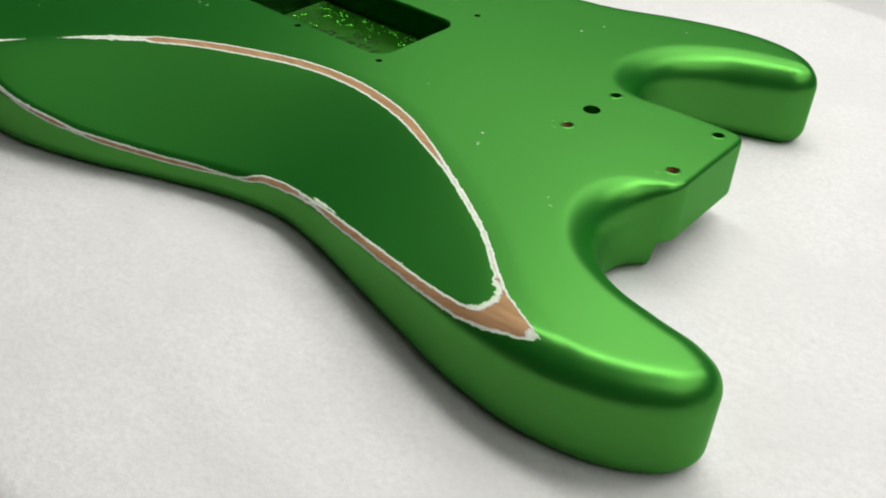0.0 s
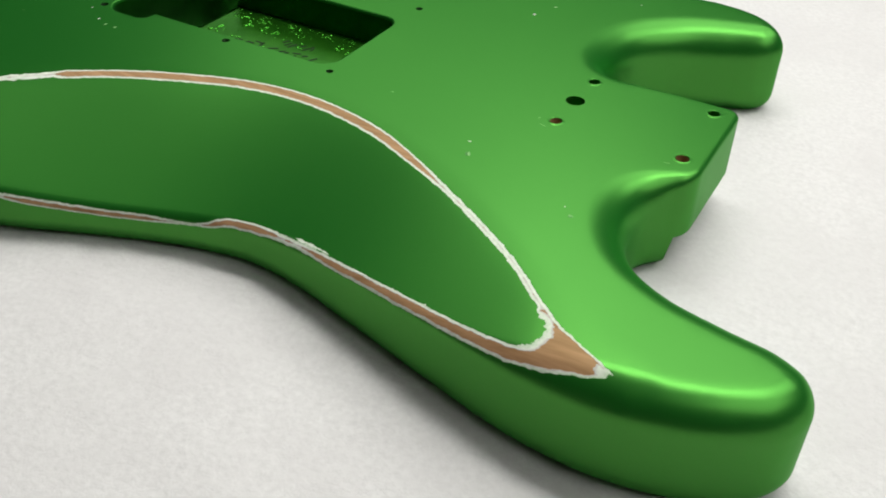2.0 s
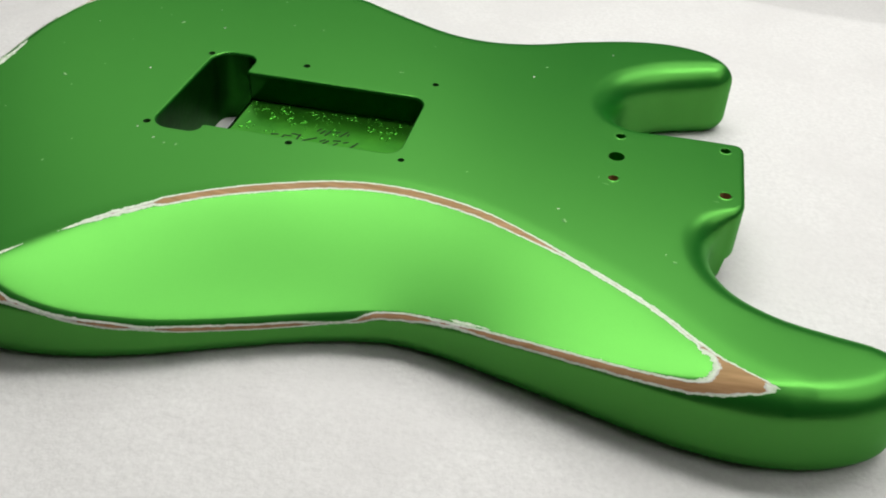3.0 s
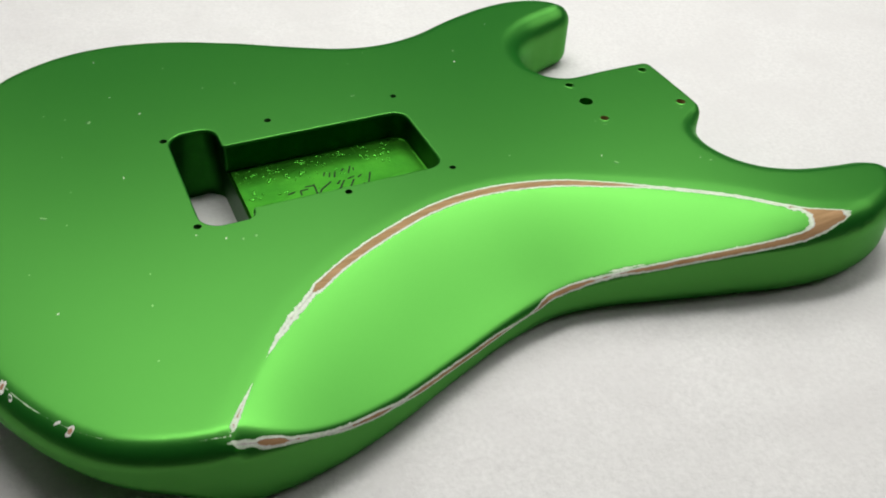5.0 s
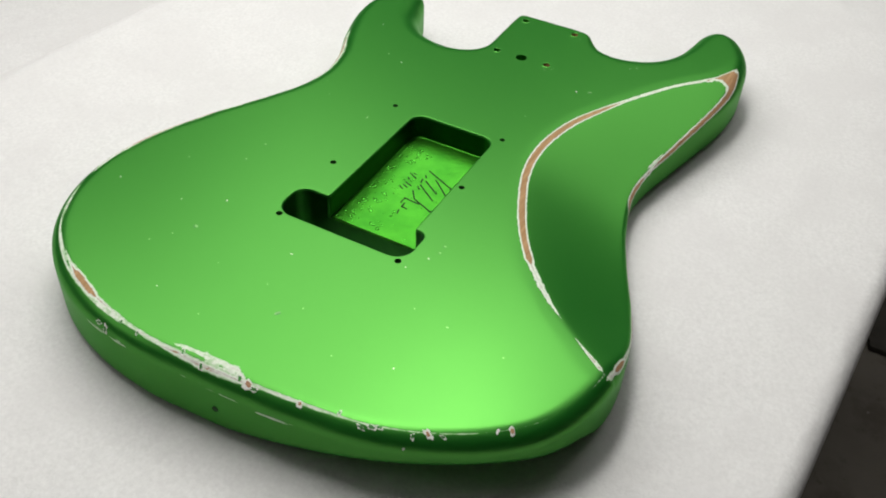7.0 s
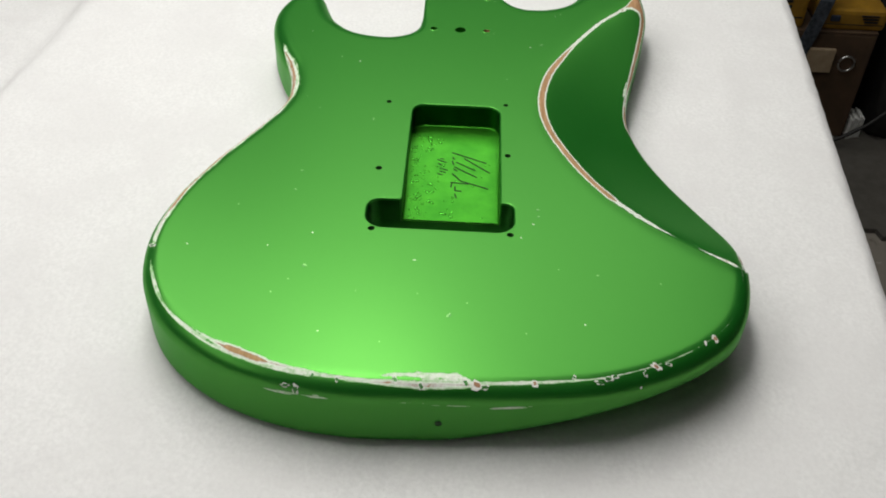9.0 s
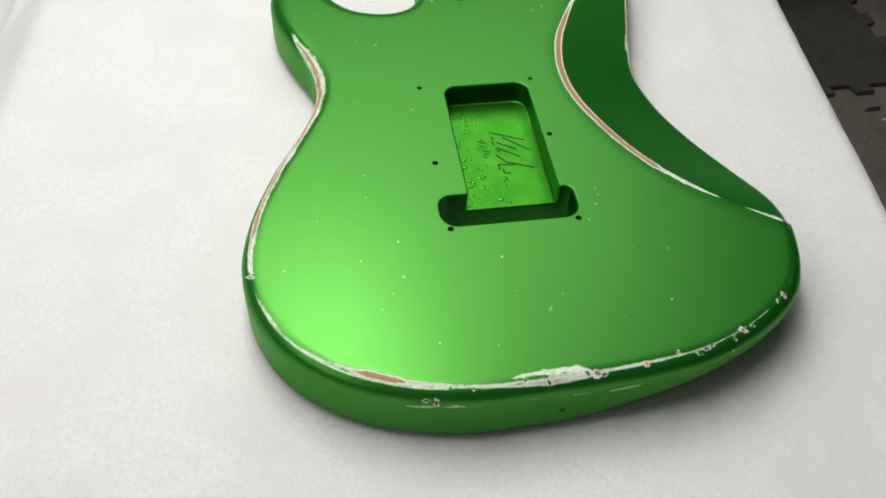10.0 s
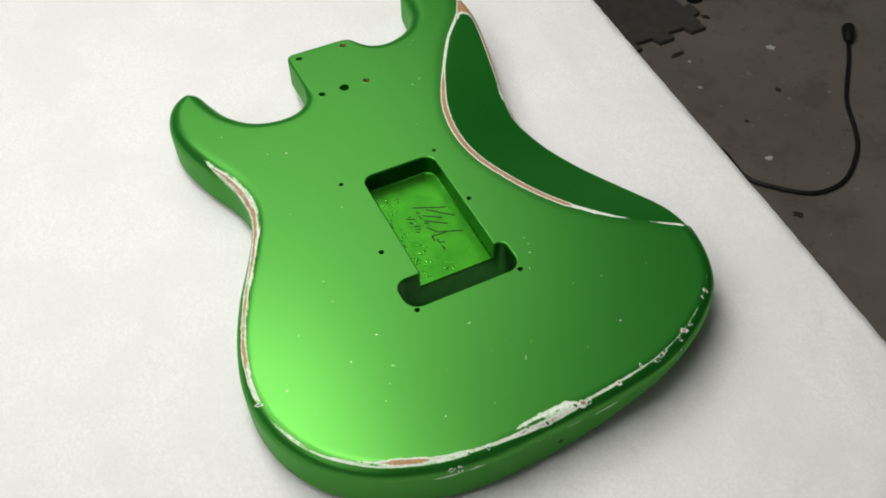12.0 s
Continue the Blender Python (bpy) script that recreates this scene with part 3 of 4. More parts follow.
def build_cavity(guitar, body):
    bm = bmesh.new()

    def ring(points, z):
        return [bm.verts.new((x / 1000, y / 1000, BACK_Z + z / 1000)) for x, y in points]

    def wall(a, b):
        for i in range(len(a)):
            j = (i + 1) % len(a)
            bm.faces.new((a[i], a[j], b[j], b[i]))

    def inset(points, by):
        ahead = np.roll(points, -1, axis=0) - np.roll(points, 1, axis=0)
        ahead /= np.linalg.norm(ahead, axis=1)[:, None] + 1e-9
        moved = points + by * np.stack([-ahead[:, 1], ahead[:, 0]], 1)
        return moved if inside(moved, points).mean() > 0.5 else points - by * np.stack([-ahead[:, 1], ahead[:, 0]], 1)

    rings = [ring(inset(CAVITY_RIM, by) if by else CAVITY_RIM, z) for by, z in ((0, 0.0), (0.2, -0.04), (0.6, -0.3), (0.85, -0.8), (0.9, -1.6))]
    for a, b in zip(rings, rings[1:]):
        wall(a, b)
    smooth(part("cavity_lip", bm, PAINT, body, "softly rounded painted lip"))
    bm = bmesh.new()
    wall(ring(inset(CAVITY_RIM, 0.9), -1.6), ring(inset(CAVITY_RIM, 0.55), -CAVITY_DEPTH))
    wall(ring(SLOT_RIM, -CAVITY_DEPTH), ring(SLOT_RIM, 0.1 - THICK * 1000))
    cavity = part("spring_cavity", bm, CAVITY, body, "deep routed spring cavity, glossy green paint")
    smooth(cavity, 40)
    bm = bmesh.new()
    floor_rim = rounded([(-100.4, 27.6, 9), (-199.35, 27.6, 0.5), (-199.35, -28.6, 0.5), (-100.4, -28.6, 9)])
    low, high = -CAVITY_DEPTH - 2, -CAVITY_DEPTH
    rings = [ring(floor_rim, low)]
    for by, up, down in ((0, 0.9, -1.1), (0.25, 0.45, -0.45), (0.7, 0.12, -0.12), (1.4, 0.0, 0.0)):
        rings.append([bm.verts.new((x / 1000, y / 1000, BACK_Z + (high + (up if x > -197 else down)) / 1000)) for x, y in (inset(floor_rim, by) if by else floor_rim)])
    for a, b in zip(rings, rings[1:]):
        wall(a, b)
    bm.faces.new(rings[-1]), bm.faces.new(rings[0][::-1])
    smooth(part("cavity_floor", bm, CAVITY_GLOSS, body, "glossy green floor with paint drips"), 60)


def disc_hole(place, axis, radius, depth, material, name, parent):
    """A drilled hole: a short tube with a closed end, open towards the viewer."""
    bm = bmesh.new()
    axis = Vector(axis).normalized()
    turn = Vector((0, 0, 1)).rotation_difference(axis).to_matrix()
    rings = []
    for h, r in ((0.0, radius), (-depth, radius * 0.96)):
        rings.append([bm.verts.new(Vector(place) + turn @ Vector((r * math.cos(k * math.tau / 20), r * math.sin(k * math.tau / 20), h))) for k in range(20)])
    for k in range(20):
        bm.faces.new((rings[0][k], rings[0][(k + 1) % 20], rings[1][(k + 1) % 20], rings[1][k]))
    bm.faces.new(rings[1])
    return smooth(part(name, bm, material, parent), 40)


def collar(place, radius, wide, high, material, name, parent):
    """A raised lip of paint round a hole."""
    bm, rings = bmesh.new(), []
    for k in range(24):
        a = k * math.tau / 24
        grow = 1 + 0.12 * math.sin(3 * a + place[0] * 900)
        rings.append([bm.verts.new(Vector(place) + Vector((math.cos(a) * (radius + o * wide * grow), math.sin(a) * (radius + o * wide * grow), h * high))) for o, h in ((0, -1), (0.1, 0.7), (0.45, 1), (1, -0.2))])
    for k in range(24):
        a, b = rings[k], rings[(k + 1) % 24]
        for i in range(3):
            bm.faces.new((a[i], b[i], b[i + 1], a[i + 1]))
    return smooth(part(name, bm, material, parent))


def flake(place, normal, size, stretch, angle, seed, material, parent, lift=0.00005, name="paint_chip"):
    """A small chip in the paint: an uneven scab with a low rim, lying on the surface."""
    rng = random.Random(seed)
    bm = bmesh.new()
    turn = Vector((0, 0, 1)).rotation_difference(Vector(normal)).to_matrix()
    outer, inner, count = [], [], 11
    for k in range(count):
        a = k * math.tau / count
        r = size * rng.uniform(0.55, 1.15)
        x, y = r * stretch * math.cos(a), r * math.sin(a)
        x, y = x * math.cos(angle) - y * math.sin(angle), x * math.sin(angle) + y * math.cos(angle)
        outer.append(bm.verts.new(Vector(place) + turn @ Vector((x, y, -0.0001))))
        inner.append(bm.verts.new(Vector(place) + turn @ Vector((x * 0.8, y * 0.8, lift))))
    for k in range(count):
        bm.faces.new((outer[k], outer[(k + 1) % count], inner[(k + 1) % count], inner[k]))
    bm.faces.new(inner)
    return part(name, bm, material, parent)


def on_edge(x, y, theta):
    """The place and the normal on the rounded rim next to a plan point; theta 0 is the side, 90 the back face."""
    i = int(np.linalg.norm(OUTLINE - (x, y), axis=1).argmin())
    a, r = radians(theta), EDGE_R[i]
    flat = OUTLINE[i] + INWARD[i] * r * (1 - math.cos(a))
    z = -CUT[i] - r * (1 - math.sin(a))
    return Vector((flat[0] / 1000, flat[1] / 1000, BACK_Z + z / 1000)), Vector((-INWARD[i][0] * math.cos(a), -INWARD[i][1] * math.cos(a), math.sin(a)))


guitar, body = build_body()
build_cavity(guitar, body)

for x, y, r in SCREW_HOLES:
    disc_hole((x / 1000, y / 1000, BACK_Z), (0, 0, 1), r / 1000, 0.012, HOLE, "screw_hole", body)
for n, (x, y, r) in enumerate(NECK_HOLES):
    disc_hole((x / 1000, y / 1000, BACK_Z), (0, 0, 1), r / 1000, 0.0065, HOLE_WOOD if n in (1, 3) else CAVITY_GLOSS, "neck_bolt_hole", body)
    if n < 4:
        collar((x / 1000, y / 1000, BACK_Z), r / 1000, 0.0011, 0.0003, PAINT, "paint_collar", body)
# these holes are shallow discs; their dark colour stands in for shaded depth
place, normal = on_edge(-339, -0.6, 0)
disc_hole((place.x - 0.0003, place.y, BACK_Z - 0.0228), normal, 0.0017, 0.0002, HOLE, "strap_screw_hole", body)
disc_hole((-0.163, 0.0272, BACK_Z - 0.0078), (0, -1, 0), 0.0028, 0.0002, HOLE, "wiring_hole", body)
for y in (0.0168, -0.0178):
    disc_hole((-0.1008, y, BACK_Z - 0.0095), (-1, 0, 0), 0.0017, 0.0002, HOLE, "claw_screw_hole", body)

# dings in the flat back: x, y, half length, stretch, angle
DINGS_UPPER = [(-46, 80, 1.0, 1.8, 20), (-51, 67, 1.0, 1.6, 60), (-121, 51, 1.0, 2.6, 10), (-178, 87, 1.0, 2.0, 100), (-233, 73, 1.1, 1.5, 30), (-212, 117, 0.8, 1.4, 0), (-259, 73, 1.6, 1.7, 50), (-247, 137, 0.7, 2.8, 40),
               (-204, -49, 1.1, 1.9, 70), (-210, -49, 1.0, 1.8, 80), (-217, -46, 0.9, 1.7, 60), (-256, -78, 0.8, 2.6, 80)]
DINGS_MIDDLE = [(-260, -110, 0.9, 1.3, 0), (-292, -69, 0.9, 1.8, 30), (-253, -58, 0.7, 1.4, 20), (-281, -11, 0.8, 1.5, 10), (-251, 17, 0.9, 2.4, 95), (-290, -2, 1.3, 2.6, 150), (-276, 14, 0.8, 1.5, 40), (-21, -50, 0.9, 1.6, 20),
                (-66, -33, 0.8, 1.3, 0), (-196, 88, 1.0, 2.0, 60), (-245, 95, 0.7, 1.5, 0), (-280, 87, 0.9, 1.4, 10)]
DINGS_LOWER = [(-270, 80, 0.8, 1.4, 40), (-12, 105, 0.7, 1.5, 0), (-111, 86, 0.8, 1.3, 40), (31, -74, 1.0, 2.0, 170), (27, -70, 0.6, 1.4, 10), (-98, 96, 0.6, 1.3, 0), (-17, -58, 1.2, 2.6, 120), (-229, -39, 0.8, 1.6, 30),
               (-300, -40, 0.7, 1.6, 10), (-310, 30, 0.7, 1.5, 20), (-305, 60, 0.6, 1.4, 60), (-276, 45, 0.5, 1.4, 0)]
for n, (x, y, size, stretch, angle) in enumerate(DINGS_UPPER + DINGS_MIDDLE + DINGS_LOWER):
    flake((x / 1000, y / 1000, BACK_Z), (0, 0, 1), 0.62 * size / 1000, stretch, radians(angle), n, PRIMER if n % 3 == 1 else CHIP_GREEN, body)
    # larger dings get a dark scab beside them, painting the dent's shaded side
    if size >= 1.0:
        aside = Vector((-math.sin(radians(angle)), math.cos(radians(angle)), 0)) * 0.0007 * size
        flake(Vector((x / 1000, y / 1000, BACK_Z)) + aside, (0, 0, 1), 0.5 * size / 1000, stretch * 1.3, radians(angle), 50 + n, CHIP_DARK, body, 0.00003, "dent_shade")
# faint marks pressed in by the neck plate
for x, y, long, angle in ((-3, -24.5, 4.0, -14), (47, -25.0, 3.4, 4), (-6.5, -20, 2.4, 80)):
    flake((x / 1000, y / 1000, BACK_Z), (0, 0, 1), 0.00022, long * 2.6, radians(angle), 70 + int(long), CHIP_GREEN, body, 0.00002, "plate_mark")
# chips on the tail edge: x, y, angle over the rim, size, stretch, turn, bare wood or not
EDGE_CHIPS_TAIL = [(-336, -44, 66, 1.9, 1.2, 20, 1), (-337, -17, 62, 2.5, 1.5, 80, 1), (-337, -21, 56, 1.6, 1.8, 100, 0), (-337, -12, 68, 1.4, 1.6, 30, 0), (-339, 48, 64, 1.3, 1.2, 0, 0),
                   (-338, 72, 28, 1.3, 2.0, 90, 0), (-338, 66, 22, 1.6, 1.8, 0, 0), (-339, 8, 55, 1.5, 1.7, 10, 0), (-336, 60, 66, 1.0, 1.6, 0, 0), (-338, 20, 72, 1.2, 2.2, 20, 0)]
EDGE_CHIPS_CORNER = [(-331, -79, 64, 1.5, 2.2, 95, 0), (-332, -75, 57, 1.2, 2.2, 80, 0), (-330, -83, 67, 1.1, 2.0, 100, 0), (-322, -104, 66, 1.8, 1.8, 60, 1), (-326, -98, 56, 1.2, 1.6, 20, 0), (-319, -109, 60, 1.0, 1.8, 90, 0),
                     (-300, -135, 64, 1.7, 1.4, 40, 1), (-304, -130, 70, 0.9, 2.2, 0, 0), (-334, -62, 78, 1.2, 1.3, 0, 0), (-248, 160, 60, 1.2, 2.6, 70, 0), (-236, -159, 72, 2.2, 1.8, 10, 0), (-325, -94, 22, 0.7, 1.4, 0, 0)]
for n, (x, y, theta, size, stretch, angle, bare) in enumerate(EDGE_CHIPS_TAIL + EDGE_CHIPS_CORNER):
    place, normal = on_edge(x, y, theta)
    flake(place, normal, 1.05 * size / 1000, stretch, radians(angle), 100 + n, PRIMER, body)
    if bare:
        flake(place + normal * 0.0001, normal, 0.6 * size / 1000, stretch, radians(angle), 200 + n, BARE_WOOD, body, name="bare_spot")
    elif size > 0.9:
        flake(place + normal * 0.00006, normal, 0.78 * size / 1000, stretch, radians(angle), 200 + n, CHIP_DARK, body, name="chip_core")

# handwriting on the cavity floor, as plain bars
FLOOR_IN = BACK_Z - CAVITY_DEPTH / 1000
INK_BARS = [(-130, 1, -140, -21, 0.55), (-136, -7, -150, -23, 0.55), (-135, 0.5, -137.5, -1, 0.55), (-140, -2, -148, -14, 0.55), (-145, -1, -155, -15, 0.55), (-139, 0.5, -143, -0.5, 0.55), (-147, -0.5, -149.5, -3, 0.55), (-152, 0, -159, -5, 0.55), (-159, -5, -166, -22, 0.55), (-162, -10, -161, 1, 0.55), (-161, 0, -166, 0.5, 0.55), (-165, -2, -169, -2, 0.55), (-169, -2, -169.5, -6, 0.55), (-172, -2, -176, -3, 0.55), (-138, 10, -141, 4, 0.5), (-137, 8, -137.5, 5.5, 0.5), (-142, 9, -144, 7, 0.5), (-147, 8, -149, 3, 0.5), (-150, 8, -151.5, 4, 0.5), (-152.5, 9, -154, 6, 0.5)]
for x1, y1, x2, y2, wide in INK_BARS:
    bm = bmesh.new()
    long, angle = math.hypot(x2 - x1, y2 - y1), math.atan2(y2 - y1, x2 - x1)
    box(bm, (-long / 2000, -wide / 1300, 0), (long / 2000, wide / 1300, 0.00012), 0, Matrix.Translation(((x1 + x2) / 2000, (y1 + y2) / 2000, FLOOR_IN + 0.00005)) @ Matrix.Rotation(angle, 4, "Z"))
    part("ink_bar", bm, INK, body)

# beads and runs of paint on the cavity floor
rng = random.Random(11)
bm = bmesh.new()
CLUSTERS = [(-117, 8, 4), (-120, 14, 6), (-126, 15, 6), (-147, 6, 3), (-165, 12, 5), (-172, 13, 5), (-181, 12, 4), (-178, 0, 3), (-193, 1, 6), (-188, 20, 10), (-176, 22, 8), (-160, 22, 7), (-140, 23, 6)]
spots = [(cx + rng.gauss(0, 2.2), cy + rng.gauss(0, 1.8), rng.uniform(0.45, 0.95)) for cx, cy, many in CLUSTERS for _ in range(many)]
for n in range(120):
    x = rng.uniform(-198, -106)
    y = 26.5 - abs(rng.gauss(0, 6 + 3.5 * (x < -150))) if n < 104 else rng.uniform(-25, 18)
    spots.append((x, y, rng.uniform(0.2, 0.5)))
for x, y, r in spots:
    if not (-198.5 < x < -103 and -26 < y < 26.8):
        continue
    m = Matrix.Translation((x / 1000, y / 1000, FLOOR_IN)) @ Matrix.Rotation(rng.uniform(0, 3), 4, "Z") @ Matrix.Diagonal((r * rng.uniform(1, 1.9) / 1000, r / 1000, r * 0.55 / 1000, 1))
    bmesh.ops.create_icosphere(bm, subdivisions=2, radius=1.0, matrix=m)
tagged(smooth(part("paint_beading", bm, DRIP, body, "glossy beads of dried green paint")), kind="stuff")

# ---- cloth, table ----
EDGE_LINE = lambda x: -0.272 - 0.085 * x      # near edge of the table, on the bass side
FAR_LINE = lambda x: max(0.302, 0.322 - 0.11 * x)   # edge on the treble side


def fold(s, edge, radius, drop):
    """Follows a sheet that runs flat to edge, bends over it and hangs: (across, down) for the run s past the start of the bend."""
    bend = radius * math.pi / 2
    if s < bend:
        a = s / radius
        return radius * math.sin(a), radius * (1 - math.cos(a))
    return radius, radius + min(s - bend, drop)


def slope(s, tilt=radians(44), radius=0.03, run=0.1):
    """On the treble side the sheet sinks down a slope and lies flat again: (across, down) for the run s past the edge."""
    bend = radius * tilt
    a = min(s, bend) / radius
    across, down = radius * math.sin(a), radius * (1 - math.cos(a))
    straight = min(max(s - bend, 0), run)
    across, down = across + straight * math.cos(tilt), down + straight * math.sin(tilt)
    back = min(max(s - bend - run, 0), bend) / radius
    across, down = across + radius * (math.sin(tilt) - math.sin(tilt - back)), down + radius * (math.cos(tilt - back) - math.cos(tilt))
    return across + max(0.0, s - 2 * bend - run), down


# soft creases: place, direction, half length, half width, height
CREASES = [(0.30, -0.18, 0.6, 0.05, 0.006, 0.0014), (0.36, -0.12, 0.9, 0.04, 0.005, 0.001), (0.33, 0.05, 1.2, 0.06, 0.007, 0.0012), (0.26, 0.20, 0.2, 0.06, 0.008, 0.0012),
           (-0.42, 0.12, 1.0, 0.07, 0.009, 0.0012), (-0.44, -0.16, 2.2, 0.06, 0.008, 0.001), (-0.1, 0.24, 0.1, 0.08, 0.009, 0.0012), (0.0, -0.20, -0.1, 0.06, 0.008, 0.0008)]


def build_cloth():
    xs = np.arange(-0.95, 1.0, 0.0055)
    bm = bmesh.new()
    runs = np.r_[np.arange(-0.30, -0.026, 0.014), np.linspace(-0.024, -0.001, 12), np.linspace(0, 1, 108), 1 + np.arange(0.006, 0.26, 0.006), 1 + np.arange(0.27, 0.95, 0.02)]
    grid = []
    for x in xs:
        low, high = EDGE_LINE(x) + 0.009, FAR_LINE(x) - 0.012
        row = []
        for u in runs:
            ripple = 0.0035 * noise.noise((x * 5, u * 7, 3.1))
            if u < 0:
                across, down = fold(-u, low, 0.013, 0.28)
                y, z = low - across - ripple * min(1, -u * 12), -down
            elif u > 1:
                across, down = slope(u - 1)
                y, z = high + across, -down
            else:
                y, z = low + (high - low) * u, 0.0
            lump = 0.0007 * noise.noise((x * 130, y * 130, 0.4)) + 0.0005 * noise.noise((x * 260, y * 260, 2.4)) + 0.0009 * noise.noise((x * 18, y * 18, 7.0))
            if u > 1:
                lump += 0.007 * noise.noise((x * 14, u * 40, 1.7)) * max(0.0, 1 - abs(u - 1.09) / 0.09)
            for cx, cy, turn, long, wide, tall in CREASES:
                ux, uy = (x - cx) * math.cos(turn) + (y - cy) * math.sin(turn), (y - cy) * math.cos(turn) - (x - cx) * math.sin(turn)
                if abs(ux) < 3 * long and abs(uy) < 5 * wide:
                    lump += tall * math.exp(-((ux / long) ** 2) - ((uy + 0.3 * wide * math.sin(ux / long * 3)) / wide) ** 2)
            row.append(bm.verts.new((x, y, CLOTH_Z + 0.0012 + z + lump)))
        grid.append(row)
    for a, b in zip(grid, grid[1:]):
        for i in range(len(runs) - 1):
            bm.faces.new((a[i], b[i], b[i + 1], a[i + 1]))
    cloth = smooth(part("fleece_cloth", bm, FLEECE))
    thick = cloth.modifiers.new("thickness", "SOLIDIFY")
    thick.thickness, thick.offset = 0.003, -1
    return tagged(cloth, "soft white fleece cloth spread over a work table", "cloth")


build_cloth()


def build_table(name, low, high, top, label, turn=None):
    (x1, y1), (x2, y2) = low, high
    ob = thing(name, ((x1 + x2) / 2, (y1 + y2) / 2, FLOOR_Z), label, "table")
    part("tabletop", box(bmesh.new(), (x1, y1, top - 0.018), (x2, y2, top), 0.004, turn), TABLE_WOOD, ob)
    for x in (x1 + 0.07, x2 - 0.07):
        for y in (y1 + 0.07, y2 - 0.07):
            part("leg", box(bmesh.new(), (x - 0.025, y - 0.025, 0), (x + 0.025, y + 0.025, top - 0.019), 0.003), TABLE_WOOD, ob)


build_table("work_table", (-0.93, -0.225), (0.9, 0.285), CLOTH_Z - 0.006, "plain wooden work table hidden under white cloth",
            Matrix.Translation((0, 0.035, 0)) @ pose(0, 0, 0, 0, 0, -2.4) @ Matrix.Translation((0, -0.035, 0)))
build_table("side_table", (-0.93, 0.43), (0.95, 1.30), CLOTH_Z - 0.0935, "lower wooden side table hidden under the same cloth")

# ---- room ----
def slab(name, low, high, material, label):
    bm = bmesh.new()
    box(bm, low, high)
    return tagged(part(name, bm, material), label, name.split("_")[0], kind="structure")


slab("floor", (-3.0, -3.2, -0.1), (3.4, 3.2, 0.0), CONCRETE, "worn stained grey-brown concrete garage floor")
slab("ceiling", (-3.0, -3.2, 2.6), (3.4, 3.2, 2.7), CEILING, "plain painted ceiling of the garage")
slab("wall_north", (3.4, -3.2, 0.0), (3.5, 3.2, 2.6), WALL, "plain dim garage wall")
slab("wall_south", (-3.1, -3.2, 0.0), (-3.0, 3.2, 2.6), WALL, "plain dim garage wall")
slab("wall_east", (-3.0, -3.3, 0.0), (3.4, -3.2, 2.6), WALL, "plain dim garage wall")
slab("wall_west", (-3.0, 3.2, 0.0), (3.4, 3.3, 2.6), WALL, "plain dim garage wall")

# ---- things on the floor beside the table ----
def rope(points, steps=8):
    """A smooth run of floor points for a cable."""
    flat = curve_through([p[:2] for p in points], steps)
    return [(x, y, points[0][2]) for x, y in flat]


def build_cable():
    ob = thing("power_cord", (0.3, -1.0, 0.0), "black rubber power cord lying loose on the concrete", "cord")
    path = rope([(0.62, -0.62, 0.0045), (0.53, -0.80, 0.0045), (0.436, -0.886, 0.0045), (0.337, -0.885, 0.0045), (0.292, -0.916, 0.0045), (0.247, -0.972, 0.0045), (0.246, -1.04, 0.0045), (0.30, -1.123, 0.0045), (0.346, -1.16, 0.0045), (0.421, -1.205, 0.0045), (0.47, -1.249, 0.0045), (0.528, -1.306, 0.0045), (0.572, -1.344, 0.0045)])
    smooth(part("cord", sweep(path, 0.0045), RUBBER, ob))
    along = Vector((0.605 - 0.54, -1.374 + 1.321, 0)).normalized()
    a = Vector(path[-1]) + Vector((0, 0, 0.006))
    body_path = [a, a + along * 0.012, a + along * 0.035, a + along * 0.05]
    smooth(part("plug", sweep(body_path, lambda u: 0.007 + 0.007 * min(1, 2 * u)), RUBBER, ob, "moulded black plug"), 40)
    for k in (-1, 1):
        side = Vector((-along.y, along.x, 0)) * 0.006 * k
        part("prong", sweep([a + along * 0.05 + side, a + along * 0.066 + side], 0.0018, 6), STEEL, ob)


build_cable()


def build_mat():
    """Interlocking foam tile; teeth along its two free edges."""
    bm = bmesh.new()
    low, high, tooth = (0.78, -1.10), (1.62, -0.20), 0.05
    pts = [(high[0], high[1]), (low[0], high[1])]
    y, out = high[1], 0
    while y > low[1] + tooth:
        for dy, dx in ((0, 0), (-0.006, -0.022), (-0.044, -0.022), (-0.038, 0)):
            pts.append((low[0] + dx, y + dy - 0.006))
        y -= tooth * 1.7
    pts.append((low[0], low[1]))
    x = low[0] + 0.02
    while x < high[0] - tooth:
        for dx, dy in ((0, 0), (0.006, -0.022), (0.044, -0.022), (0.038, 0)):
            pts.append((x + dx + 0.006, low[1] + dy))
        x += tooth * 1.7
    pts.append((high[0], low[1]))
    top = [bm.verts.new((x, y, 0.011)) for x, y in pts]
    base = [bm.verts.new((x, y, 0.0005)) for x, y in pts]
    bm.faces.new(top), bm.faces.new(base[::-1])
    for i in range(len(pts)):
        j = (i + 1) % len(pts)
        bm.faces.new((top[i], base[i], base[j], top[j]))
    return tagged(part("foam_mat", bm, MAT), "dark grey interlocking foam floor mat with toothed edge", "floor mat")


build_mat()


